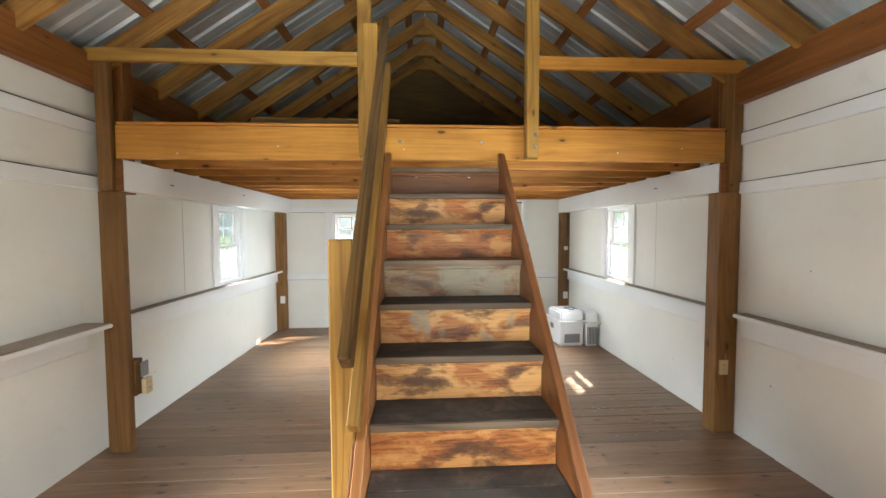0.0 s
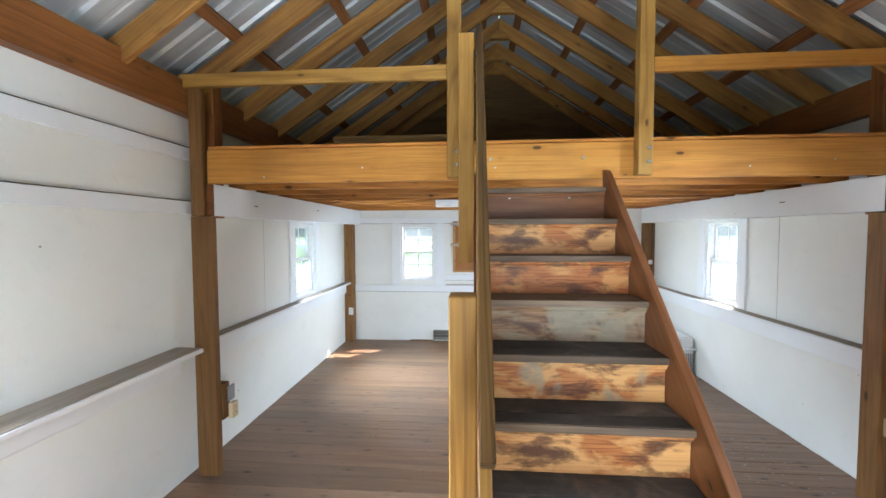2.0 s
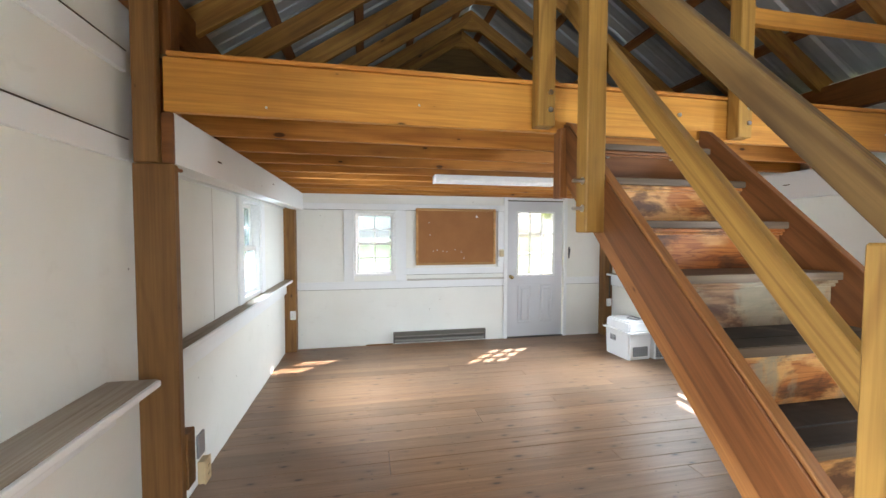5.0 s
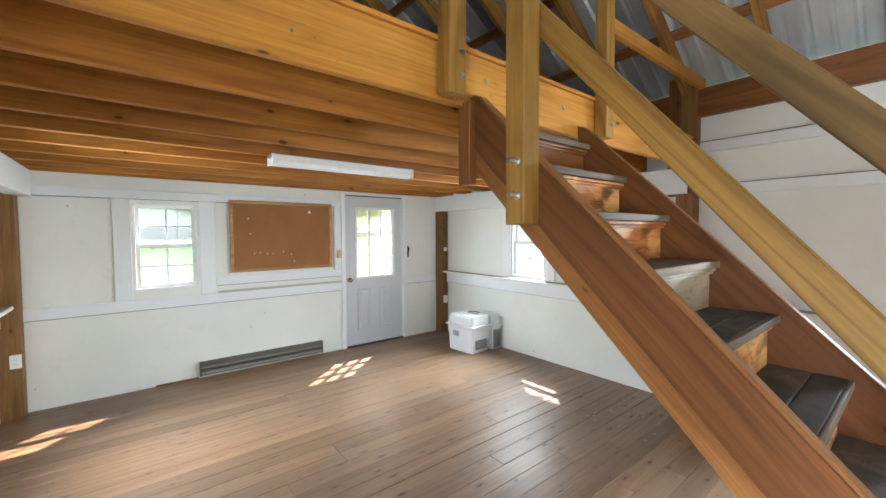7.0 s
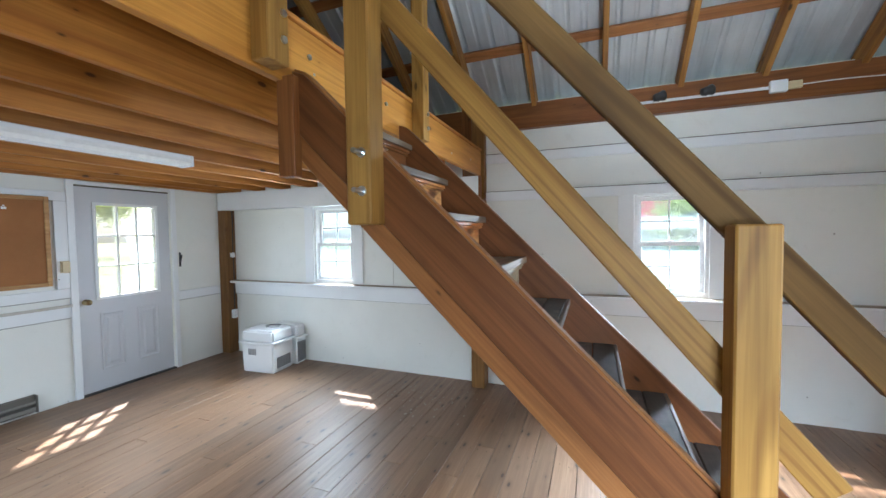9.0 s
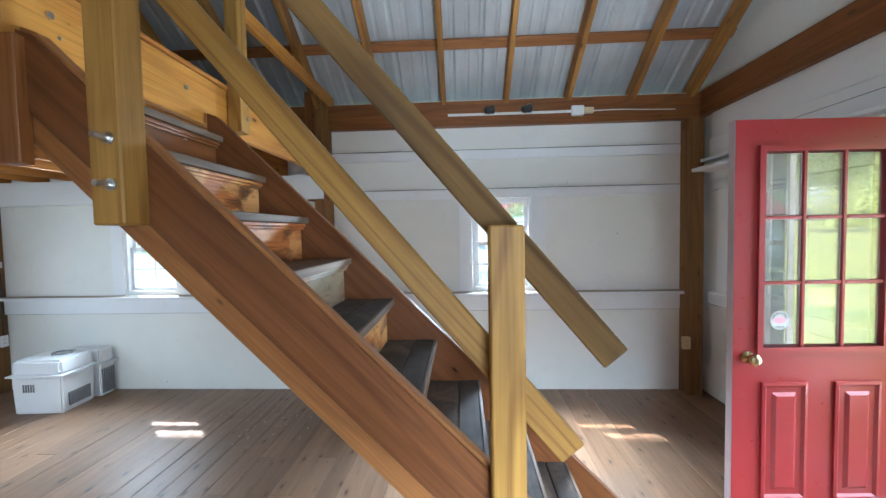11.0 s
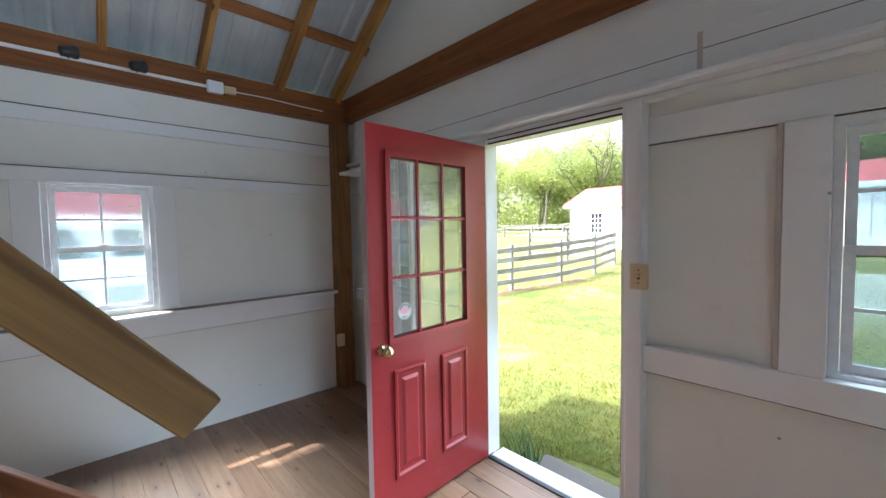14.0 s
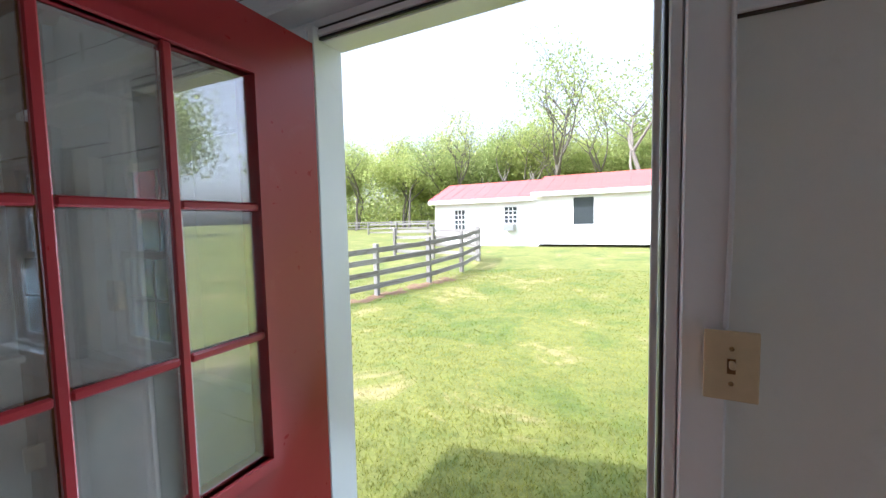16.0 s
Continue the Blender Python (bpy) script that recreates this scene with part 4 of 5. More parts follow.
SX0, SX1 = 0.062, 0.838


def nose_y(z):
    return 2.34 + (z - 1.43) / SLOPE


def string_z(y):
    return 1.503 + 0.985 * (y - 2.345)


def stringer(name, x0, x1, drop, mat, lift=0.0, label=""):
    """Sloped board cut level at the floor and plumb at the top; drop: its upright depth."""
    ytop = 3.045
    pts = []
    ya = 2.345 - (1.503 + lift) / 0.985
    pts = [(max(ya, 0), 0.001), (ya + drop / 0.985, 0.001), (ytop, string_z(ytop) + lift - drop), (ytop, string_z(ytop) + lift - 0.03), (ytop - 0.05, string_z(ytop - 0.05) + lift)]
    bm = bmesh.new()
    org = Vector((x0, ya, 0.0))
    m = along((x0, ya, 0.0), (x0, ya + 1, 0.985))
    inv = m.inverted()
    a = [bm.verts.new(inv @ Vector((x0, y, z))) for y, z in pts]
    b = [bm.verts.new(inv @ Vector((x1, y, z))) for y, z in pts]
    bm.faces.new(a)
    bm.faces.new(b[::-1])
    for i in range(len(pts)):
        bm.faces.new((a[i], a[(i + 1) % len(pts)], b[(i + 1) % len(pts)], b[i]))
    bmesh.ops.bevel(bm, geom=bm.edges[:], offset=0.003, segments=1, affect="EDGES")
    return part(name, bm, mat, stairs, label, m)


stringer("stringer", 0.020, 0.060, 0.345, PALESTRING, 0.0, "pale reddish fir stringer")
stringer("stringer", 0.840, 0.880, 0.345, STRINGER, 0.0, "reddish stained stringer")
stringer("stringer_facing", 0.008, 0.019, 0.235, STRINGER, -0.012)
for i in range(1, 11):
    z = RISE * i
    y = nose_y(z)
    back = min(y + 0.2435, YB - 0.004)
    split = 0.100 + 0.012 * math.sin(3.1 * i)
    for y0, y1, dz in ((0.012, split, 0.0), (split + 0.003, back - y, -0.0015)):
        part("tread_board", box(0, SX1 - SX0, y0, y1, -0.030, dz, 0.004), TREAD if i < 7 else WORNTREAD if i < 10 else STRINGER, stairs, "", pose(SX0, y, z))
    part("nosing", box(0, SX1 - SX0, -0.004, 0.0115, -0.031, 0.0005, 0.005, 2), NOSING, stairs, "worn bare nosing", pose(SX0, y, z))
    face = {9: RISER_PALE, 8: RISER_ORANGE, 7: RISER_GREY, 6: RISER_MIX, 5: RISER_PALE, 4: RISER_FLAME, 3: RISER_MIX, 2: RISER_ORANGE, 1: RISER_FLAME}.get(i, STRINGER)
    for y0, z0, z1, mat in ((0.012, -0.047, -0.0315, face), (0.020, -0.060, -0.0475, face)):
        part("cove_moulding", box(0, SX1 - SX0, y0, 0.0355, z0, z1, 0.005, 2), mat, stairs, "", pose(SX0, y, z))
    part("riser", box(0, SX1 - SX0, 0.036, 0.054, -RISE - 0.028, -0.0315, 0.002), face, stairs, "", pose(SX0, y, z))
for x in (0.24, 0.62):
    part("screw", cylinder(0.010, 0.004, 10), CHROME, stairs, "", pose(x, nose_y(2.043) + 0.0355, 1.985, 90, 0, 0))
# newel and upper post
part("newel_post", box(0, 1.565, -0.0445, 0.0445, -0.0445, 0.0445, 0.005), YELLOW, stairs, "square newel post", along((-0.027, 1.675, 0.0), (-0.027, 1.675, 1.565), (0, 1, 0)))
part("upper_post", box(0, 1.30, -0.0445, 0.0445, -0.0445, 0.0445, 0.005), YELLOW, stairs, "square upper rail post", along((-0.035, 2.715, 1.585), (-0.035, 2.715, 2.85), (0, 1, 0)))
for z in (1.69, 1.81):
    part("bolt", cylinder(0.008, 0.05, 10), CHROME, stairs, "", pose(-0.0785, 2.70, z, 0, -90, 0))
    part("washer", cylinder(0.016, 0.004, 14), CHROME, stairs, "", pose(-0.081, 2.70, z, 0, -90, 0))
RS = 1.18
def rail(y0, y1, zref, yref, mat):
    f = lambda y: zref + RS * (y - yref)
    timber("handrail", (0.041, y0, f(y0)), (0.041, y1, f(y1)), 0.040, 0.082, mat, stairs, "sloping two-by-four rail")
rail(1.335, 2.88, 1.692, 1.738, GREYRAIL)
rail(1.455, 3.02, 1.469, 1.898, YELLOW)
part("hanger_block", box(0, 0.36, -0.02, 0.02, -0.075, 0, 0.003), BROWN, stairs, "", along((-0.002, YB + 0.03, 1.765), (-0.002, YB + 0.03, 2.1), (0, 1, 0)))

# ---- loose and fixed things inside ----
# cork board
cork = thing("cork_board", "brown cork notice board in an oak frame on the wall", "notice board", pose(0.272, B - 0.023, 1.525))
part("cork", box(-0.555, 0.555, -0.012, 0, -0.37, 0.37), CORK, cork)
for r in ((-0.59, -0.555, -0.022, 0.0, -0.405, 0.405), (0.555, 0.59, -0.022, 0.0, -0.405, 0.405), (-0.5545, 0.5545, -0.022, 0, -0.405, -0.37), (-0.5545, 0.5545, -0.022, 0, 0.37, 0.405)):
    part("frame", box(*r, 0.003), CORKFRAME, cork)
random.seed(4)
for x, z in ((0.30, 0.31), (-0.40, 0.20), (-0.38, 0.03), (-0.34, -0.20), (-0.28, -0.19), (-0.20, -0.205), (-0.14, -0.21), (-0.02, -0.19), (0.07, -0.22), (0.11, -0.31)):
    part("pin", cylinder(0.006, 0.008, 8), WHITEPL, cork, "", pose(x, -0.0125, z, 90, 0, 0))
part("paper_scrap", box(0.285, 0.318, -0.0135, -0.0125, 0.28, 0.30), WHITEPL, cork, "scrap of white paper")

# baseboard heater
heater = thing("baseboard_heater", "dark bronze electric baseboard heater along the wall", "heater", pose(0.035, B - 0.003, 0.03))
bm = bmesh.new()
prof = [(0.0, 0.0), (-0.045, 0.0), (-0.060, 0.012), (-0.060, 0.050), (-0.030, 0.058), (-0.030, 0.072), (-0.060, 0.078), (-0.062, 0.105), (-0.030, 0.140), (0.0, 0.145)]
ra = [bm.verts.new((-0.665, y, z)) for y, z in prof]
rb = [bm.verts.new((0.665, y, z)) for y, z in prof]
for i in range(len(prof) - 1):
    bm.faces.new((ra[i], ra[i + 1], rb[i + 1], rb[i]))
part("casing", bm, HEATER, heater)
for x in (-0.672, 0.657):
    part("end_cap", box(x, x + 0.015, -0.068, -0.001, -0.004, 0.150, 0.004), HEATER, heater)
HEATPANEL = painted("brushed_heater_panel", (0.24, 0.225, 0.20), 0.35, 0.2, 0.2, (0.12, 0.10, 0.08))
part("front_panel", box(-0.655, 0.655, -0.0645, -0.0605, 0.016, 0.046, 0.001), HEATPANEL, heater, "pale bronze front panel")
part("top_lip", box(-0.655, 0.655, -0.0655, -0.0625, 0.082, 0.100, 0.001), HEATPANEL, heater, "pale bronze front panel")
part("fin_pack", box(-0.64, 0.64, -0.028, -0.010, 0.055, 0.075), VENT, heater)
# Squared strip stands in for the cable lying left of the heater.
tagged(timber("floor_trim", (-1.02, B - 0.02, 0.018), (-0.645, B - 0.02, 0.018), 0.02, 0.018, POST), "thin dark strip for the cable on the floor by the heater", "moulding", kind="structure")

# fluorescent lamp
lamp = thing("fluorescent_lamp", "unlit white fluorescent tube light under the joists", "ceiling lamp", pose(0.185, 4.66, 2.10))
part("body", box(-0.585, 0.585, -0.055, 0.055, -0.022, 0.008, 0.004), WHITEPL, lamp)
bm = bmesh.new()
prof = [(-0.058, -0.016), (-0.062, -0.040), (-0.045, -0.062), (0.045, -0.062), (0.062, -0.040), (0.058, -0.016)]
ra = [bm.verts.new((-0.57, y, z)) for y, z in prof]
rb = [bm.verts.new((0.57, y, z)) for y, z in prof]
for i in range(5):
    bm.faces.new((ra[i], ra[i + 1], rb[i + 1], rb[i]))
part("diffuser", bm, TUBE, lamp, "ribbed clear wraparound diffuser")
for x in (-0.585, 0.571):
    part("end_cap", box(x, x + 0.014, -0.064, 0.064, -0.066, 0.008, 0.003), WHITEPL, lamp)
for y in np.linspace(-0.04, 0.04, 5):
    part("rib", box(-0.57, 0.57, y - 0.002, y + 0.002, -0.065, -0.0625), VINYL, lamp)

# track lamp on the east plate
track = thing("track_light", "white surface wiring channel with two black spotlights on the plate", "spotlight", pose(R - 0.0812, 1.30, 2.638))
part("channel", box(-0.014, 0, -0.60, 0.60, -0.011, 0.011, 0.003), WHITEPL, track)
part("junction_box", box(-0.040, 0, -0.645, -0.535, -0.045, 0.045, 0.006), WHITEPL, track)
part("outlet", box(-0.034, 0, -0.735, -0.647, -0.028, 0.028, 0.005), IVORY, track, "ivory outlet")
for y in (0.22, -0.12):
    part("arm", cylinder(0.008, 0.05, 10), BLACK, track, "", pose(-0.014, y, 0, 0, -90, 0))
    part("spot_head", lathe([(0.018, 0.0), (0.030, 0.006), (0.034, 0.05), (0.042, 0.075), (0.042, 0.085), (0.030, 0.080)]), BLACK, track, "black spotlight head", pose(-0.066, y + 0.04, 0.012, 0, 0, 0) @ pose(0, 0, 0, 75, 0, 20))
cable = bpy.data.curves.new("cable", "CURVE")
cable.dimensions, cable.bevel_depth = "3D", 0.004
sp = cable.splines.new("BEZIER")
pts = [(-0.006, -0.735, 0.0), (-0.006, -0.95, 0.004), (-0.006, -1.25, -0.006), (-0.006, -1.47, -0.01)]
sp.bezier_points.add(len(pts) - 1)
for bp, p in zip(sp.bezier_points, pts):
    bp.co, bp.handle_left_type, bp.handle_right_type = p, "AUTO", "AUTO"
cob = new("cable", cable)
cob.data.materials.append(WHITEPL)
cob.parent = track


# outlets, switches
def outlet(m, label, mat=IVORY, w=0.07, h=0.115, d=0.035):
    o = thing("wall_outlet", label, "outlet", m)
    part("box", box(-w / 2 + 0.004, w / 2 - 0.004, -d + 0.006, 0, -h / 2 + 0.004, h / 2 - 0.004, 0.002), mat, o)
    part("plate", box(-w / 2, w / 2, -d, -d + 0.0055, -h / 2, h / 2, 0.002), mat, o)
    for z in (-0.02, 0.02):
        part("socket", box(-0.014, 0.014, -d - 0.002, -d - 0.0002, z - 0.012, z + 0.012, 0.0015), mat, o)
        for x in (-0.006, 0.006):
            part("slot", box(x - 0.0012, x + 0.0012, -d - 0.0026, -d - 0.0021, z - 0.004, z + 0.006), BLACK, o)
    return o


outlet(pose(2.605, 3.056, 0.53), "ivory outlet box screwed to the timber post")
outlet(pose(-1.786, 3.13, 0.46, 0, 0, 90), "ivory outlet box on the timber post")
g = thing("cover_plate", "grey steel cover plate on the timber post", "cover plate", pose(-1.788, 3.13, 0.585, 0, 0, 90))
part("plate", box(-0.036, 0.036, -0.012, 0, -0.055, 0.055, 0.003), GREYBOX, g)
outlet(pose(R - 0.15, -0.235, 0.50, 0, 0, -90), "ivory outlet on the corner post")
outlet(pose(-1.95, 6.504, 0.50), "white outlet box on the corner post", WHITEPL)
outlet(pose(2.65, 6.504, 0.52), "white outlet box on the corner post", WHITEPL)
outlet(pose(2.65, 6.504, 1.30), "small white junction box on the corner post", WHITEPL, 0.055, 0.06, 0.03)
w = bpy.data.curves.new("wire", "CURVE")
w.dimensions, w.bevel_depth = "3D", 0.006
sp = w.splines.new("BEZIER")
pts = [(2.665, 6.50, 2.08), (2.675, 6.497, 1.75), (2.668, 6.497, 1.42), (2.672, 6.497, 1.15), (2.668, 6.497, 0.80), (2.665, 6.497, 0.58)]
sp.bezier_points.add(len(pts) - 1)
for bp, p in zip(sp.bezier_points, pts):
    bp.co, bp.handle_left_type, bp.handle_right_type = p, "AUTO", "AUTO"
wob = tagged(new("wire", w), "dark cable running down the corner post", "cable")
wob.data.materials.append(BLACK)
w2 = bpy.data.curves.new("conduit", "CURVE")
w2.dimensions, w2.bevel_depth = "3D", 0.007
sp = w2.splines.new("BEZIER")
pts = [(2.625, 3.040, 0.588), (2.632, 3.045, 0.72), (2.648, 3.050, 0.84), (2.655, 3.062, 0.93)]
sp.bezier_points.add(len(pts) - 1)
for bp, p in zip(sp.bezier_points, pts):
    bp.co, bp.handle_left_type, bp.handle_right_type = p, "AUTO", "AUTO"
cw = tagged(new("conduit", w2), "thin grey conduit rising from the outlet", "conduit")
cw.data.materials.append(GREYBOX)

sw = thing("light_switch", "ivory toggle light switch on the door casing", "switch", pose(-0.075, YF + 0.035, 1.29, 0, 0, 180))
part("box", box(-0.036, 0.036, -0.020, 0.0, -0.055, 0.055, 0.002), IVORY, sw)
part("plate", box(-0.039, 0.039, -0.027, -0.0202, -0.060, 0.060, 0.003, 2), IVORY, sw)
part("slot", box(-0.006, 0.006, -0.0285, -0.0272, -0.013, 0.013), POST, sw)
part("toggle", box(-0.004, 0.004, -0.042, -0.0286, -0.002, 0.010, 0.0015), IVORY, sw)
for z in (-0.03, 0.03):
    part("screw", cylinder(0.004, 0.002, 8), BRASS, sw, "", pose(0, -0.0272, z, 90, 0, 0))
swc = bpy.data.curves.new("switch_cable", "CURVE")
swc.dimensions, swc.bevel_depth = "3D", 0.004
sp = swc.splines.new("BEZIER")
pts = [(-0.070, YF + 0.038, 1.35), (-0.074, YF + 0.036, 1.6), (-0.070, YF + 0.036, 1.9), (-0.073, YF + 0.036, 2.10)]
sp.bezier_points.add(len(pts) - 1)
for bp, p in zip(sp.bezier_points, pts):
    bp.co, bp.handle_left_type, bp.handle_right_type = p, "AUTO", "AUTO"
so = tagged(new("switch_cable", swc), "white painted cable above the switch", "cable")
so.data.materials.append(TRIM)
th = thing("thermostat", "small ivory thermostat beside the back door", "thermostat", pose(0.96, B - 0.0225, 1.285))
part("base", box(-0.034, 0.034, -0.012, 0, -0.055, 0.055, 0.003), IVORY, th)
part("cover", box(-0.030, 0.030, -0.032, -0.0125, -0.048, 0.048, 0.006, 2), IVORY, th)
hook = thing("door_hook", "black iron hook latch on the wall", "latch", pose(2.06, B, 1.28))
part("plate", box(-0.012, 0.012, -0.008, 0, -0.085, 0.085, 0.003), BLACK, hook)
part("arm", cylinder(0.006, 0.10, 8), BLACK, hook, "", pose(0.0, -0.012, -0.04, 15, 0, 0))

# two stacked white cases by the wall
def case(name, label, m, w, d, h, lid_h, vent):
    c = thing(name, label, "storage case", m)
    bm = box(-w / 2, w / 2, -d / 2, d / 2, 0, h)
    for v in bm.verts:
        if v.co.z < 0.01:
            v.co.x *= 0.95
            v.co.y *= 0.95
    bmesh.ops.bevel(bm, geom=bm.edges[:], offset=0.012, segments=2, affect="EDGES")
    part("body", bm, WHITEPL, c)
    part("flange", box(-w / 2 - 0.025, w / 2 + 0.025, -d / 2 - 0.025, d / 2 + 0.025, h + 0.001, h + 0.018, 0.004), WHITEPL, c)
    bm = box(-w / 2, w / 2, -d / 2, d / 2, h + 0.019, h + 0.019 + lid_h)
    for v in bm.verts:
        if v.co.z > h + 0.05:
            v.co.x *= 0.965
            v.co.y *= 0.965
    bmesh.ops.bevel(bm, geom=bm.edges[:], offset=0.02, segments=2, affect="EDGES")
    part("lid", bm, WHITEPL, c)
    if vent:
        part("vent_panel", box(-w * 0.32, w * 0.32, -d / 2 - 0.006, -d / 2 + 0.004, 0.05, 0.17, 0.002), VENT, c, "grey ribbed vent panel")
        for k in range(8):
            x = -w * 0.30 + k * w * 0.60 / 7
            part("vent_slat", box(x - 0.003, x + 0.003, -d / 2 - 0.009, -d / 2 - 0.0062, 0.055, 0.165), GREYBOX, c)
        for k in range(5):
            part("vent_slat", box(-w / 2 - 0.003, -w / 2 + 0.006, 0.02 + k * 0.022, 0.030 + k * 0.022, 0.20, 0.27), VENT, c)
    return c


case("plastic_case", "white plastic case with a grey vent panel on the floor", pose(2.315, 5.58, 0.0, 0, 0, 4), 0.34, 0.44, 0.335, 0.125, True)
b2 = case("plastic_case", "narrow light grey plastic case against the wall", pose(2.598, 5.52, 0.0, 0, 0, 2), 0.165, 0.36, 0.31, 0.14, False)
for k in range(7):
    part("rib", box(-0.07 + k * 0.021, -0.062 + k * 0.021, -0.186, -0.176, 0.03, 0.27), VENT, b2)
cord = bpy.data.curves.new("power_cord", "CURVE")
cord.dimensions, cord.bevel_depth = "3D", 0.006
sp = cord.splines.new("BEZIER")
pts = [(2.28, 5.55, 0.487), (2.36, 5.62, 0.490), (2.42, 5.52, 0.489), (2.34, 5.46, 0.490), (2.29, 5.54, 0.499), (2.38, 5.58, 0.500), (2.45, 5.50, 0.489)]
sp.bezier_points.add(len(pts) - 1)
for bp, p in zip(sp.bezier_points, pts):
    bp.co, bp.handle_left_type, bp.handle_right_type = p, "AUTO", "AUTO"
co = tagged(new("power_cord", cord), "coiled dark power cord on the case lid", "cable")
co.data.materials.append(GREYBOX)

# paint flakes and grit on the boards near the post
random.seed(8)
bm = bmesh.new()
for k in range(120):
    x, y, r = random.gauss(2.15, 0.22), random.gauss(3.55, 0.35), random.uniform(0.003, 0.012)
    if x > 2.5:
        continue
    an = random.uniform(0, 6.28)
    add_box(bm, x - r, x + r, y - r * 0.5, y + r * 0.5, 0.0012, 0.0030)
tagged(part("paint_flakes", bm, GRIT), "scattered paint flakes and grit on the floor boards", "debris", kind="stuff")

# ---- outdoors ----
def ground_z(x, y):
    d = max(0.0, -y - 6.0)
    z = -0.42 + 0.055 * min(d, 16.0) + 0.02 * max(0.0, d - 16)
    if x > 4.5:
        z += min(x - 4.5, 8) * -0.012
    if x < -2:
        z += min(-x - 2, 20) * 0.012
    return z + 0.03 * noise.noise((x * 0.3, y * 0.3, 0.0))


def axis(lo, hi, fine0, fine1, step, coarse):
    vals, v = [], lo
    while v < hi:
        vals.append(v)
        v += step if fine0 <= v <= fine1 else coarse
    return vals + [hi]


xs, ys = axis(-160, 160, -12, 30, 1.0, 8.0), axis(-190, 160, -32, 14, 1.0, 8.0)
bm = bmesh.new()
grid = [[bm.verts.new((x, y, ground_z(x, y))) for x in xs] for y in ys]
for j in range(len(ys) - 1):
    for i in range(len(xs) - 1):
        f = bm.faces.new((grid[j][i], grid[j][i + 1], grid[j + 1][i + 1], grid[j + 1][i]))
        f.smooth = True
tagged(part("ground", bm, LAWN), "sunlit green lawn and pasture with dry patches", "lawn", kind="structure")

# grass blades near the entrance
rng = np.random.default_rng(3)
N = 64000
d = 0.9 + 11.5 * rng.random(N) ** 1.15
a = np.radians(-112 + 100 * rng.random(N))
gx, gy = 0.5 + d * np.cos(a), -0.55 + d * np.sin(a)
ok = (gy < -0.85) | (gx > 3.1)
gx, gy, d = gx[ok], gy[ok], d[ok]
gz = np.array([ground_z(x, y) for x, y in zip(gx, gy)])
hgt = (0.010 + 0.022 * rng.random(len(gx))) * np.where(d < 3.0, 1.6, 1.0)
wid = 0.003 + 0.0011 * d
th_ = rng.random(len(gx)) * 6.283
lx, ly = (rng.random(len(gx)) - 0.5) * 0.06, (rng.random(len(gx)) - 0.5) * 0.06
dx, dy = np.cos(th_) * wid, np.sin(th_) * wid
v = np.stack([np.stack([gx - dx, gy - dy, gz - 0.005], 1), np.stack([gx + dx, gy + dy, gz - 0.005], 1), np.stack([gx + lx, gy + ly, gz + hgt], 1)], 1).reshape(-1, 3)
me = bpy.data.meshes.new("grass")
me.from_pydata(v.tolist(), [], [(3 * i, 3 * i + 1, 3 * i + 2) for i in range(len(gx))])
me.materials.append(BLADE)
tagged(new("grass", me), "short green lawn grass", "grass", kind="stuff")

# clump of tall leaves by the door
iris = thing("iris_clump", "clump of tall green strap leaves beside the door step", "plant", pose(0.90, -0.88, ground_z(0.90, -0.88)))
STRAP = plain("blue_green_leaf", (0.12, 0.19, 0.075), 0.5)
for i in range(34):
    h, lean = 0.22 + 0.28 * rng.random(), 0.05 + 0.12 * rng.random()
    me = bpy.data.meshes.new("leaf")
    vs = []
    for t_, w_ in ((0, 0.010), (0.5, 0.009), (0.85, 0.006), (1.0, 0.001)):
        vs += [(lean * t_ * t_, w_, h * t_), (lean * t_ * t_ + 0.002 * (1 - t_), 0, h * t_ - 0.001), (lean * t_ * t_, -w_, h * t_)]
    me.from_pydata(vs, [], [(3 * j + k, 3 * j + k + 1, 3 * j + k + 4, 3 * j + k + 3) for j in range(3) for k in range(2)])
    me.materials.append(STRAP)
    leaf = new("leaf", me)
    leaf.parent = iris
    leaf.matrix_basis = pose(0.22 * rng.random() - 0.11, 0.2 * rng.random() - 0.1, -0.02, 0, 0, 360 * rng.random())
step = tagged(part("door_step", box(0.05, 0.85, -1.05, F - TF - 0.06, -0.55, -0.22, 0.02, 2), CONCRETE), "grey concrete step outside the entrance", "step")


# board fence
def fence(name, pts, label, rails=(0.35, 0.68, 1.0, 1.28), post_h=1.38):
    f = thing(name, label, "fence")
    for x, y in pts:
        z = ground_z(x, y)
        part("post", box(0, post_h + 0.3, -0.06, 0.06, -0.06, 0.06, 0.008), FENCE, f, "", along((x, y, z - 0.3), (x, y, z + 1), (0, 1, 0)))
    for (x0, y0), (x1, y1) in zip(pts, pts[1:]):
        dv = Vector((x1 - x0, y1 - y0, 0)).normalized()
        nrm = Vector((dv.y, -dv.x, 0))
        if nrm.x > 0:
            nrm = -nrm
        o = nrm * 0.075
        for h in rails:
            timber("rail", (x0 + o.x, y0 + o.y, ground_z(x0, y0) + h), (x1 + o.x, y1 + o.y, ground_z(x1, y1) + h), 0.025, 0.14, FENCE, f)
    return f


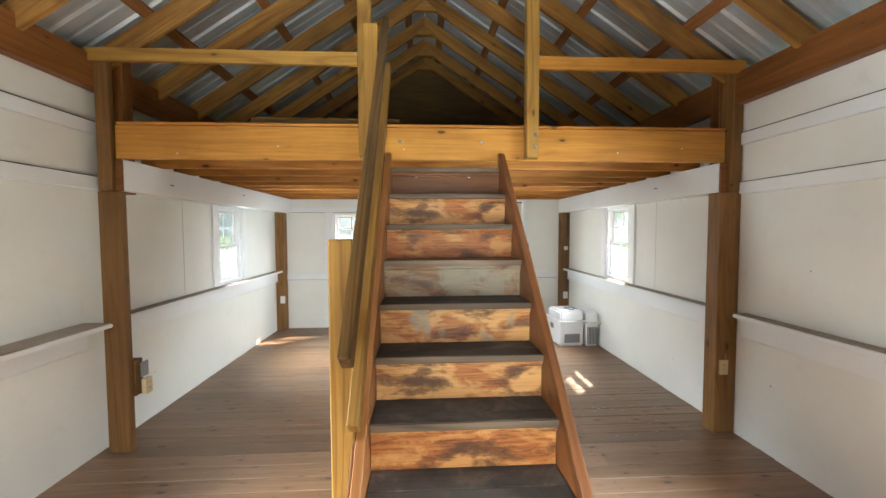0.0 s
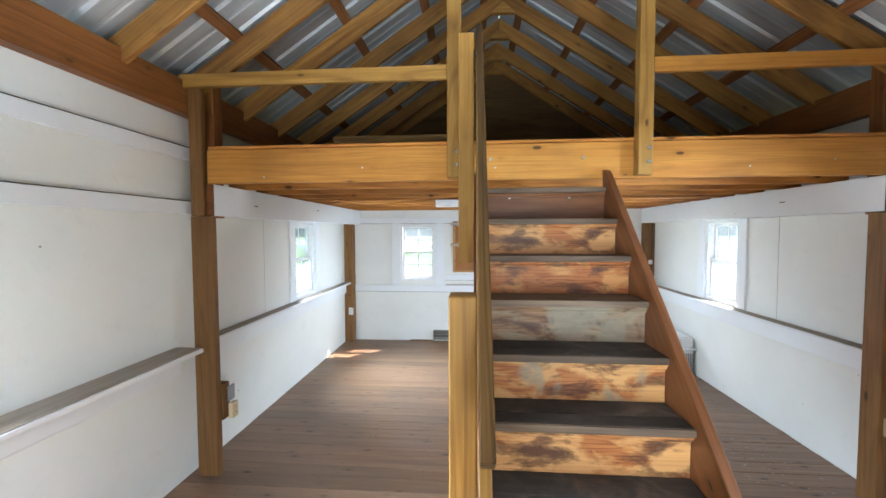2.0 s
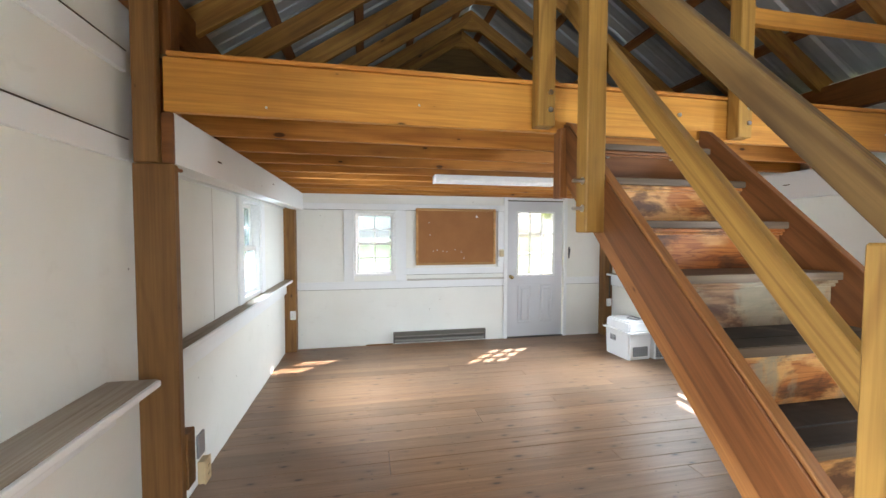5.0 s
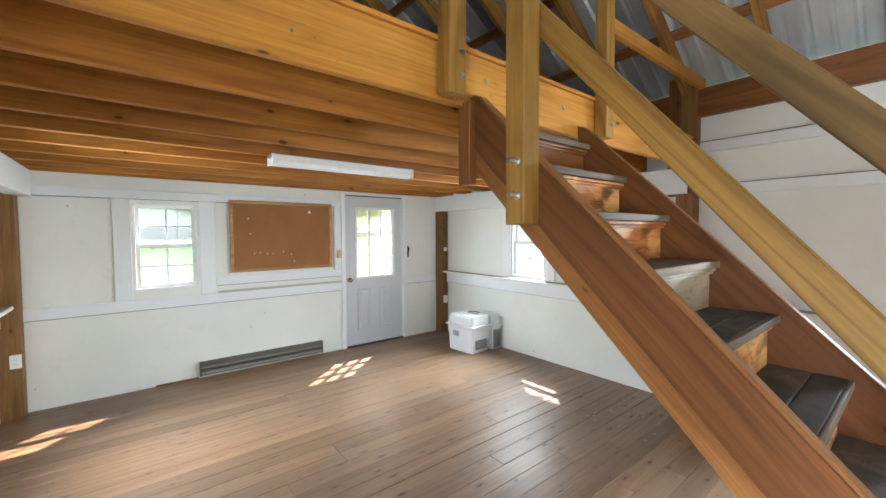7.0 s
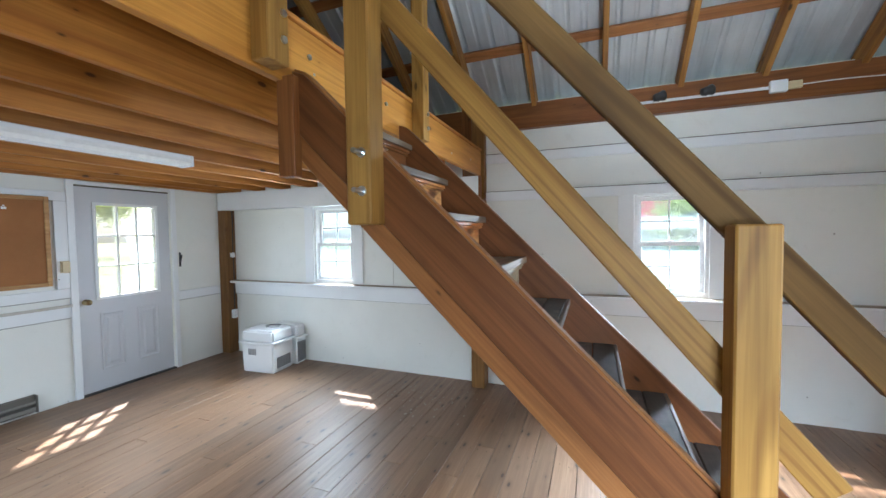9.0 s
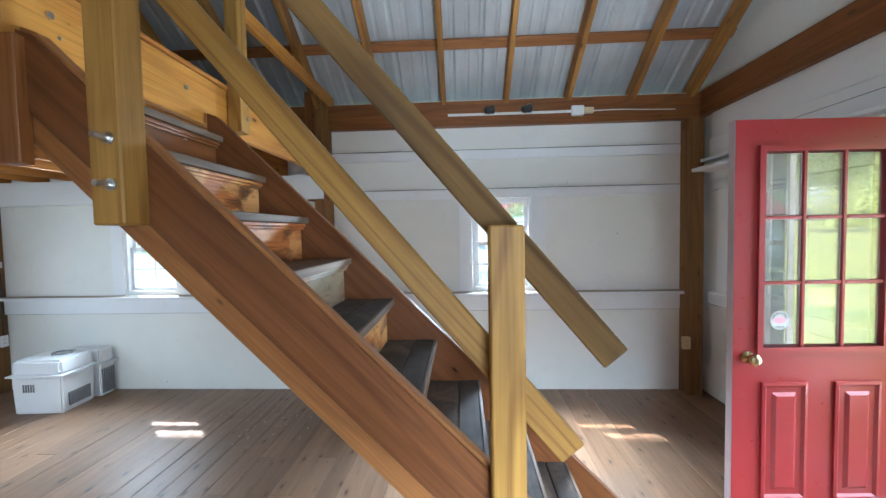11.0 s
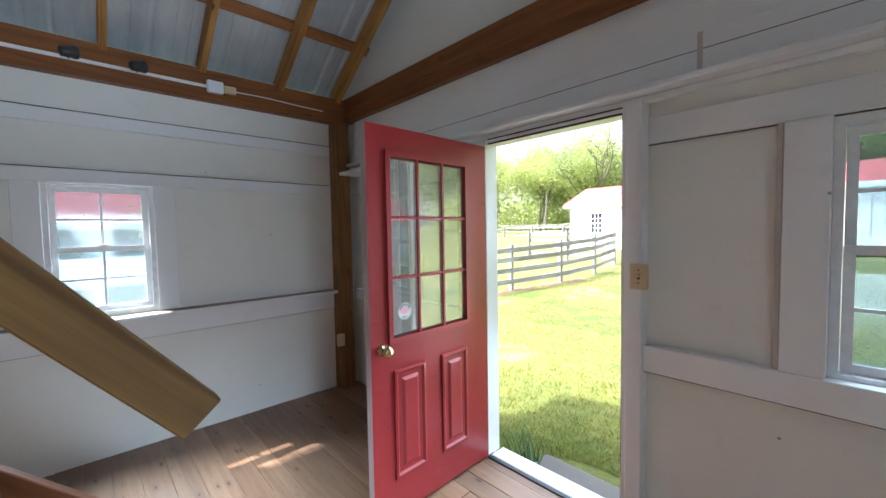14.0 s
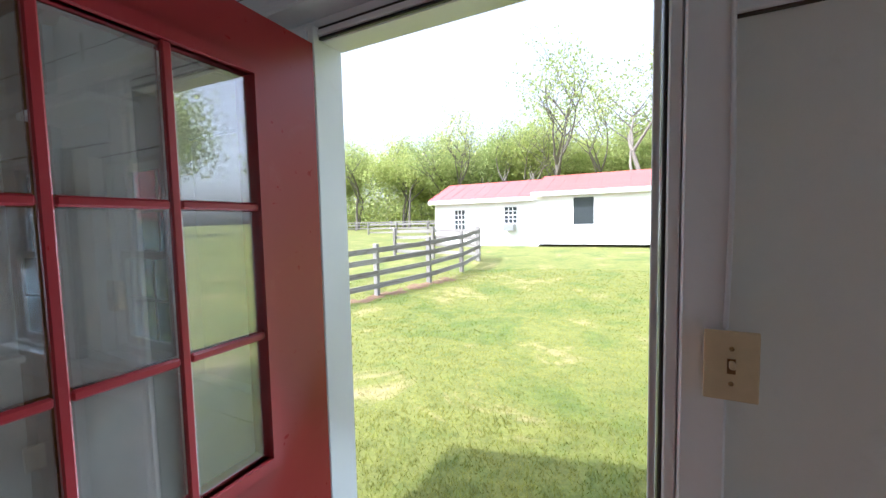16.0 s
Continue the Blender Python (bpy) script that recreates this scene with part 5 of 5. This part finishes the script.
fence("paddock_fence", [(8.2, -3.6), (7.15, -5.6), (6.31, -7.8), (5.75, -9.6), (5.60, -11.6), (5.95, -14.0)], "weathered grey four-board paddock fence on the lawn")
fence("paddock_fence", [(6.05, -14.1), (8.3, -14.5), (10.6, -14.9)], "weathered grey board fence before the long barn", (0.35, 0.68, 1.0, 1.28))
fence("pasture_fence", [(14, -30), (17.5, -30.2), (21, -30.4), (24.5, -30.6)], "grey board pen fence in the pasture", (0.3, 0.7, 1.1), 1.2)
fence("pasture_fence", [(9, -45), (14, -44), (19, -43), (24, -42), (29, -41), (34, -40), (40, -38)], "far grey board fence at the wood's edge", (0.4, 0.8, 1.15), 1.25)
fence("side_fence", [(7.5, -3.5), (7.6, 0.0), (7.7, 3.5), (7.8, 7.0), (7.9, 10.5)], "weathered board fence beside the barn", (0.35, 0.75), 0.95)
sign = thing("fence_sign", "small white diamond sign on the fence", "sign", pose(7.10, -7.46, 0.60, 0, 0, -64))
part("plate", box(-0.13, 0.13, -0.008, 0, -0.13, 0.13, 0.003), TRIM, sign, "", pose(0, 0, 0, 0, 45, 0))
for z in (-0.035, 0.0, 0.035):
    part("print", box(-0.06, 0.06, -0.011, -0.0085, z - 0.008, z + 0.008), STICKERBLK, sign)
# bare soil along the fence
bm = bmesh.new()
random.seed(11)
for k in range(46):
    t_ = k / 45
    x, y = 7.0 - 1.35 * t_ + random.uniform(-0.25, 0.25) - 0.15, -5.8 - 4.6 * t_
    r = random.uniform(0.10, 0.26)
    z = ground_z(x, y) + 0.02
    ring = [bm.verts.new((x + r * random.uniform(0.7, 1.3) * math.cos(q), y + r * random.uniform(0.7, 1.3) * math.sin(q), z - 0.03)) for q in np.linspace(0, 5.6, 9)]
    c = bm.verts.new((x, y, z + 0.02))
    for i in range(9):
        bm.faces.new((ring[i], ring[(i + 1) % 9], c))
tagged(part("bare_soil", bm, DIRT), "bare brown soil patches under the fence", "soil", kind="stuff")


# long white barns
def barn(name, label, x0, x1, y0, y1, base, wall_h, ridge_h, along_x, openings, skirt=0.0):
    h = thing(name, label, "building")
    part("wall", box(x0, x1, y0, y1, base, base + wall_h), SIDING, h)
    if along_x:
        ym = (y0 + y1) / 2
        half, ov = (y1 - y0) / 2 + 0.30, 0.25
        pts = [((x0 - ov, x1 + ov), ym + s * half, ym, s) for s in (-1, 1)]
        for (a, b), ye, yr, s in pts:
            ze, zr = base + wall_h - 0.02, base + ridge_h
            bm = bmesh.new()
            q = [bm.verts.new(p) for p in ((a, ye, ze), (b, ye, ze), (b, yr, zr), (a, yr, zr))]
            t = [bm.verts.new((p.co.x, p.co.y, p.co.z + 0.06)) for p in q]
            bm.faces.new(q[::-1])
            bm.faces.new(t)
            for i in range(4):
                bm.faces.new((q[i], q[(i + 1) % 4], t[(i + 1) % 4], t[i]))
            part("roof", bm, PINKROOF, h, "red metal roof")
            n_ribs = int((b - a) / 0.6)
            bm = bmesh.new()
            for k in range(n_ribs + 1):
                xr = a + k * (b - a) / n_ribs
                p = [bm.verts.new(c) for c in ((xr - 0.02, ye, ze + 0.062), (xr + 0.02, ye, ze + 0.062), (xr + 0.02, yr, zr + 0.062), (xr - 0.02, yr, zr + 0.062))]
                u = [bm.verts.new((c.co.x, c.co.y, c.co.z + 0.012)) for c in p]
                bm.faces.new(u)
                for i in range(4):
                    bm.faces.new((p[i], p[(i + 1) % 4], u[(i + 1) % 4], u[i]))
            part("roof_ribs", bm, PINKROOF, h)
            part("fascia", box(a, b, ye - 0.03, ye + 0.03, ze - 0.16, ze + 0.04), SIDING, h)
        for xe in (x0, x1):
            bm = bmesh.new()
            tri = ((y0, base + wall_h), (y1, base + wall_h), (ym, base + ridge_h - 0.03))
            p = [bm.verts.new((xe - 0.02, y, z)) for y, z in tri]
            q = [bm.verts.new((xe + 0.02, y, z)) for y, z in tri]
            bm.faces.new(p)
            bm.faces.new(q[::-1])
            for i in range(3):
                bm.faces.new((p[i], p[(i + 1) % 3], q[(i + 1) % 3], q[i]))
            part("gable", bm, SIDING, h)
    for kind, u0, u1, z0, z1 in openings:
        wv = part("window", box(u0, u1, y1, y1 + 0.02, z0, z1), DARKGLASS, h) if kind != "door" else part("door", box(u0, u1, y1, y1 + 0.03, z0, z1), SIDING, h)
        k = 0.05
        part("frame", boxes([(u0 - k, u0, y1, y1 + 0.05, z0 - k, z1 + k), (u1, u1 + k, y1, y1 + 0.05, z0 - k, z1 + k), (u0, u1, y1, y1 + 0.05, z0 - k, z0), (u0, u1, y1, y1 + 0.05, z1, z1 + k)]), SIDING, wv)
        if kind == "grid":
            rows = [(u0 + (u1 - u0) * i / 3 - 0.015, u0 + (u1 - u0) * i / 3 + 0.015, y1 + 0.021, y1 + 0.04, z0, z1) for i in (1, 2)]
            rows += [(u0, u1, y1 + 0.021, y1 + 0.041, z0 + (z1 - z0) * i / 4 - 0.015 - 0.01 * (i == 2), z0 + (z1 - z0) * i / 4 + 0.015 + 0.01 * (i == 2)) for i in (1, 2, 3)]
            part("muntins", boxes(rows), SIDING, wv)
    return h


BY = -19.0
barn1 = barn("long_barn", "long white barn with a red metal roof", 4.75, 10.6, BY - 5, BY, 0.30, 2.45, 3.50, True,
             [("grid", 8.75, 9.35, 1.2, 2.22), ("grid", 5.85, 6.50, 1.48, 2.30)])
barn2 = barn("long_barn", "taller wing of the white barn with a red metal roof", -9.0, 4.75, BY - 5.3, BY + 0.25, 0.42, 2.50, 3.52, True,
             [("plain", 2.15, 3.05, 1.36, 2.62), ("door", -0.9, 0.1, 1.2, 2.8)])
part("air_conditioner", box(5.90, 6.45, BY + 0.055, BY + 0.45, 1.08, 1.44, 0.02), GREYBOX, barn1, "window air conditioner")
for x in (5.2, 6.6, 8.0, 9.4, 10.4):
    part("pier", box(x - 0.15, x + 0.15, BY - 0.35, BY - 0.05, -0.2, 0.30), BARK, barn1)
# neighbouring barn seen through the east windows
barn3 = thing("side_barn", "white barn with a red metal roof across the yard", "building")
part("wall", box(19.0, 27.0, -14.0, 14.0, -0.8, 1.95), SIDING, barn3)
for s, xe in ((-1, 18.6), (1, 27.4)):
    bm = bmesh.new()
    q = [bm.verts.new(p) for p in ((xe, -14.4, 1.9), (xe, 14.4, 1.9), (23.0, 14.4, 4.9), (23.0, -14.4, 4.9))]
    t = [bm.verts.new((p.co.x, p.co.y, p.co.z + 0.08)) for p in q]
    bm.faces.new(q)
    bm.faces.new(t[::-1])
    for i in range(4):
        bm.faces.new((q[i], q[(i + 1) % 4], t[(i + 1) % 4], t[i]))
    part("roof", bm, REDROOF, barn3, "red metal roof")


# trees
def limb(bm, p, d, r, length, depth, tips, rnd, spread):
    n_seg = 4
    rings = []
    q, v = Vector(p), Vector(d).normalized()
    sides = 7 if depth < 2 else 4
    for k in range(n_seg + 1):
        t = k / n_seg
        rr = r * (1 - 0.55 * t)
        x = v.orthogonal().normalized()
        y = v.cross(x)
        rings.append([bm.verts.new(q + rr * (math.cos(6.283 * i / sides) * x + math.sin(6.283 * i / sides) * y)) for i in range(sides)])
        if k < n_seg:
            q = q + v * (length / n_seg)
            v = (v + Vector((rnd.uniform(-1, 1), rnd.uniform(-1, 1), rnd.uniform(-0.3, 0.7))) * 0.16).normalized()
        if depth >= 2 and k >= 1:
            tips.append(q.copy())
    for a, b in zip(rings, rings[1:]):
        for i in range(sides):
            bm.faces.new((a[i], a[(i + 1) % sides], b[(i + 1) % sides], b[i]))
    if depth < 3:
        for k in range(4 if depth < 2 else 3):
            az = rnd.uniform(0, 6.283)
            nd = (v * 0.9 + Vector((math.cos(az), math.sin(az), rnd.uniform(0.0, 0.5))) * spread).normalized()
            at = q if k else q - Vector(d).normalized() * length * 0.25
            limb(bm, at, nd, r * 0.46, length * rnd.uniform(0.55, 0.8), depth + 1, tips, rnd, spread)
    else:
        tips.append(q.copy())


def leaves(name, centres, per, size, blob, rng):
    n_ = len(centres) * per
    c = np.repeat(np.array([tuple(p) for p in centres]), per, 0) + rng.normal(0, blob, (n_, 3))
    u = rng.normal(0, 1, (n_, 3))
    u /= np.linalg.norm(u, axis=1)[:, None]
    w = np.cross(u, rng.normal(0, 1, (n_, 3)))
    w /= np.linalg.norm(w, axis=1)[:, None]
    s = size * (0.6 + 0.8 * rng.random(n_))[:, None]
    v = np.stack([c - u * s, c + w * s * 0.55, c + u * s, c - w * s * 0.55], 1).reshape(-1, 3)
    me = bpy.data.meshes.new(name)
    me.from_pydata(v.tolist(), [], [(4 * i, 4 * i + 1, 4 * i + 2, 4 * i + 3) for i in range(n_)])
    me.materials.append(LEAF)
    return me


def tree(seed, height, label, per, leaf, blob, spread=0.75):
    rnd = random.Random(seed)
    t = thing("tree", label, "tree", pose(0, 0, 0))
    bm, tips = bmesh.new(), []
    limb(bm, (0, 0, -0.4), (0, 0, 1), height * 0.017, height * 0.42, 0, tips, rnd, spread)
    part("trunk", bm, BARK, t)
    crown = new("crown", leaves("crown", tips, per, leaf, blob, np.random.default_rng(seed)))
    crown.parent = t
    return t


full = [tree(1, 12.0, "leafy green spring tree at the wood's edge", 52, 0.15, 1.15), tree(2, 14.0, "tall leafy green spring tree at the wood's edge", 52, 0.16, 1.3), tree(7, 10.5, "rounded light green spring tree", 52, 0.14, 1.1)]
sparse = [tree(5, 16.0, "tall half-bare tree with new leaves", 6, 0.13, 0.6, 0.85), tree(9, 15.0, "tall grey-limbed tree with sparse new leaves", 6, 0.12, 0.55, 0.9)]
SPOTS = [(0, 34, -52), (1, 29, -55), (2, 24, -53), (0, 19, -56), (1, 13, -55), (2, 8, -57), (0, 2, -56), (1, -5, -57), (2, -12, -55), (0, 40, -48), (2, 46, -44), (1, 52, -40), (0, 57, -33),
         (1, -20, -54), (2, 37, -62), (1, 22, -64), (0, 9, -65), (1, -2, -66), (2, 30, -66), (0, 16, -68)]
rnd = random.Random(21)
used = set()
for k, x, y in SPOTS:
    m = pose(x, y, ground_z(x, y) - 0.3, 0, 0, rnd.uniform(0, 360))
    if k in used:
        copy_thing(full[k], m)
    else:
        full[k].matrix_basis = m
        used.add(k)
used = set()
for k, x, y in ((0, 6.6, -36), (1, -3.0, -38), (1, 0.2, -28), (0, 17.5, -50), (1, 25.5, -50), (1, 11.5, -49), (0, -12, -44)):
    m = pose(x, y, ground_z(x, y) - 0.3, 0, 0, rnd.uniform(0, 360))
    if k in used:
        copy_thing(sparse[k], m)
    else:
        sparse[k].matrix_basis = m
        used.add(k)
# trees beyond the other windows
for k, x, y in ((0, 6, 96), (1, 22, 104), (2, -26, 98), (0, -92, 22), (1, -98, -4), (2, -88, 44), (1, 44, 18), (0, 46, 32), (2, 22, 50), (0, -20, 54), (1, -24, -34), (0, -18, -40), (2, -30, -28), (1, -11, -43), (0, -34, -20)):
    copy_thing(full[k], pose(x, y, ground_z(x, y) - 0.3, 0, 0, rnd.uniform(0, 360)))
sapling = tree(13, 4.0, "small bright green tree in the yard", 60, 0.09, 0.32)
sapling.matrix_basis = pose(15.2, -1.7, ground_z(15.2, -1.7) - 0.2)
for k, x, y in ((1, 30, -47), (0, 22, -48.5), (1, 15, -50), (0, 4, -47), (1, 37, -44), (0, 9.5, -51), (1, 19.5, -52), (0, 33, -50), (1, 27.5, -53)):
    copy_thing(sparse[k], pose(x, y, ground_z(x, y) - 0.3, 0, 0, rnd.uniform(0, 360)))
# undergrowth and far wood
cent = []
for k in range(1500):
    a = math.radians(rnd.uniform(-135, -15))
    d = rnd.uniform(60, 84)
    x, y = 3 + d * math.cos(a), d * math.sin(a)
    if y > -26:
        continue
    cent.append((x, y, ground_z(x, y) + rnd.random() ** 1.6 * (7 + 3 * noise.noise((x * 0.07, y * 0.07, 0)))))
wood_ob = new("woods", leaves("woods", cent, 64, 0.26, 1.9, np.random.default_rng(8)))
tagged(wood_ob, "dense green spring woodland edge", "woods", kind="stuff")

# ---- floor boards ----
rnd = random.Random(5)
y = F + 0.001
meshes = {}
while y < B - 0.004:
    w_ = rnd.choice((0.132, 0.138, 0.138, 0.150))
    y1 = min(y + w_, B - 0.002)
    cuts = [L + 0.001, R - 0.001]
    if rnd.random() < 0.85:
        cuts.insert(1, L + rnd.choice((1.2, 1.6, 2.0, 2.4, 2.8, 3.2, 3.6)))
    for a, b in zip(cuts, cuts[1:]):
        gap = rnd.choice((0.0005, 0.0008, 0.0012, 0.0022))
        key = (round(b - a, 3), round(y1 - y, 3), gap)
        if key not in meshes:
            meshes[key] = mesh_of("floor_board", box(gap, b - a - gap, gap, y1 - y - gap, -0.02, 0, gap), FLOOR)
        ob = new("floor_board", meshes[key])
        ob.parent = floor
        ob.matrix_basis = pose(a, y, rnd.uniform(-0.0008, 0.0008))
    y += w_

# nail heads along the joist lines
bm = bmesh.new()
for i in range(7):
    x = L + 0.45 + 0.62 * i
    y = F + 0.03
    while y < B - 0.03:
        for dy in (0.0, 0.07):
            px, py = x + rnd.uniform(-0.02, 0.02), y + dy + rnd.uniform(-0.012, 0.012)
            r = rnd.uniform(0.0035, 0.006)
            bm.faces.new([bm.verts.new((px + r * math.cos(u), py + r * math.sin(u), 0.0016)) for u in (0, 1.05, 2.09, 3.14, 4.19, 5.24)])
        y += 0.138
tagged(part("nail_heads", bm, SEAM), "dark nail heads in the floor boards", "nails", kind="stuff")
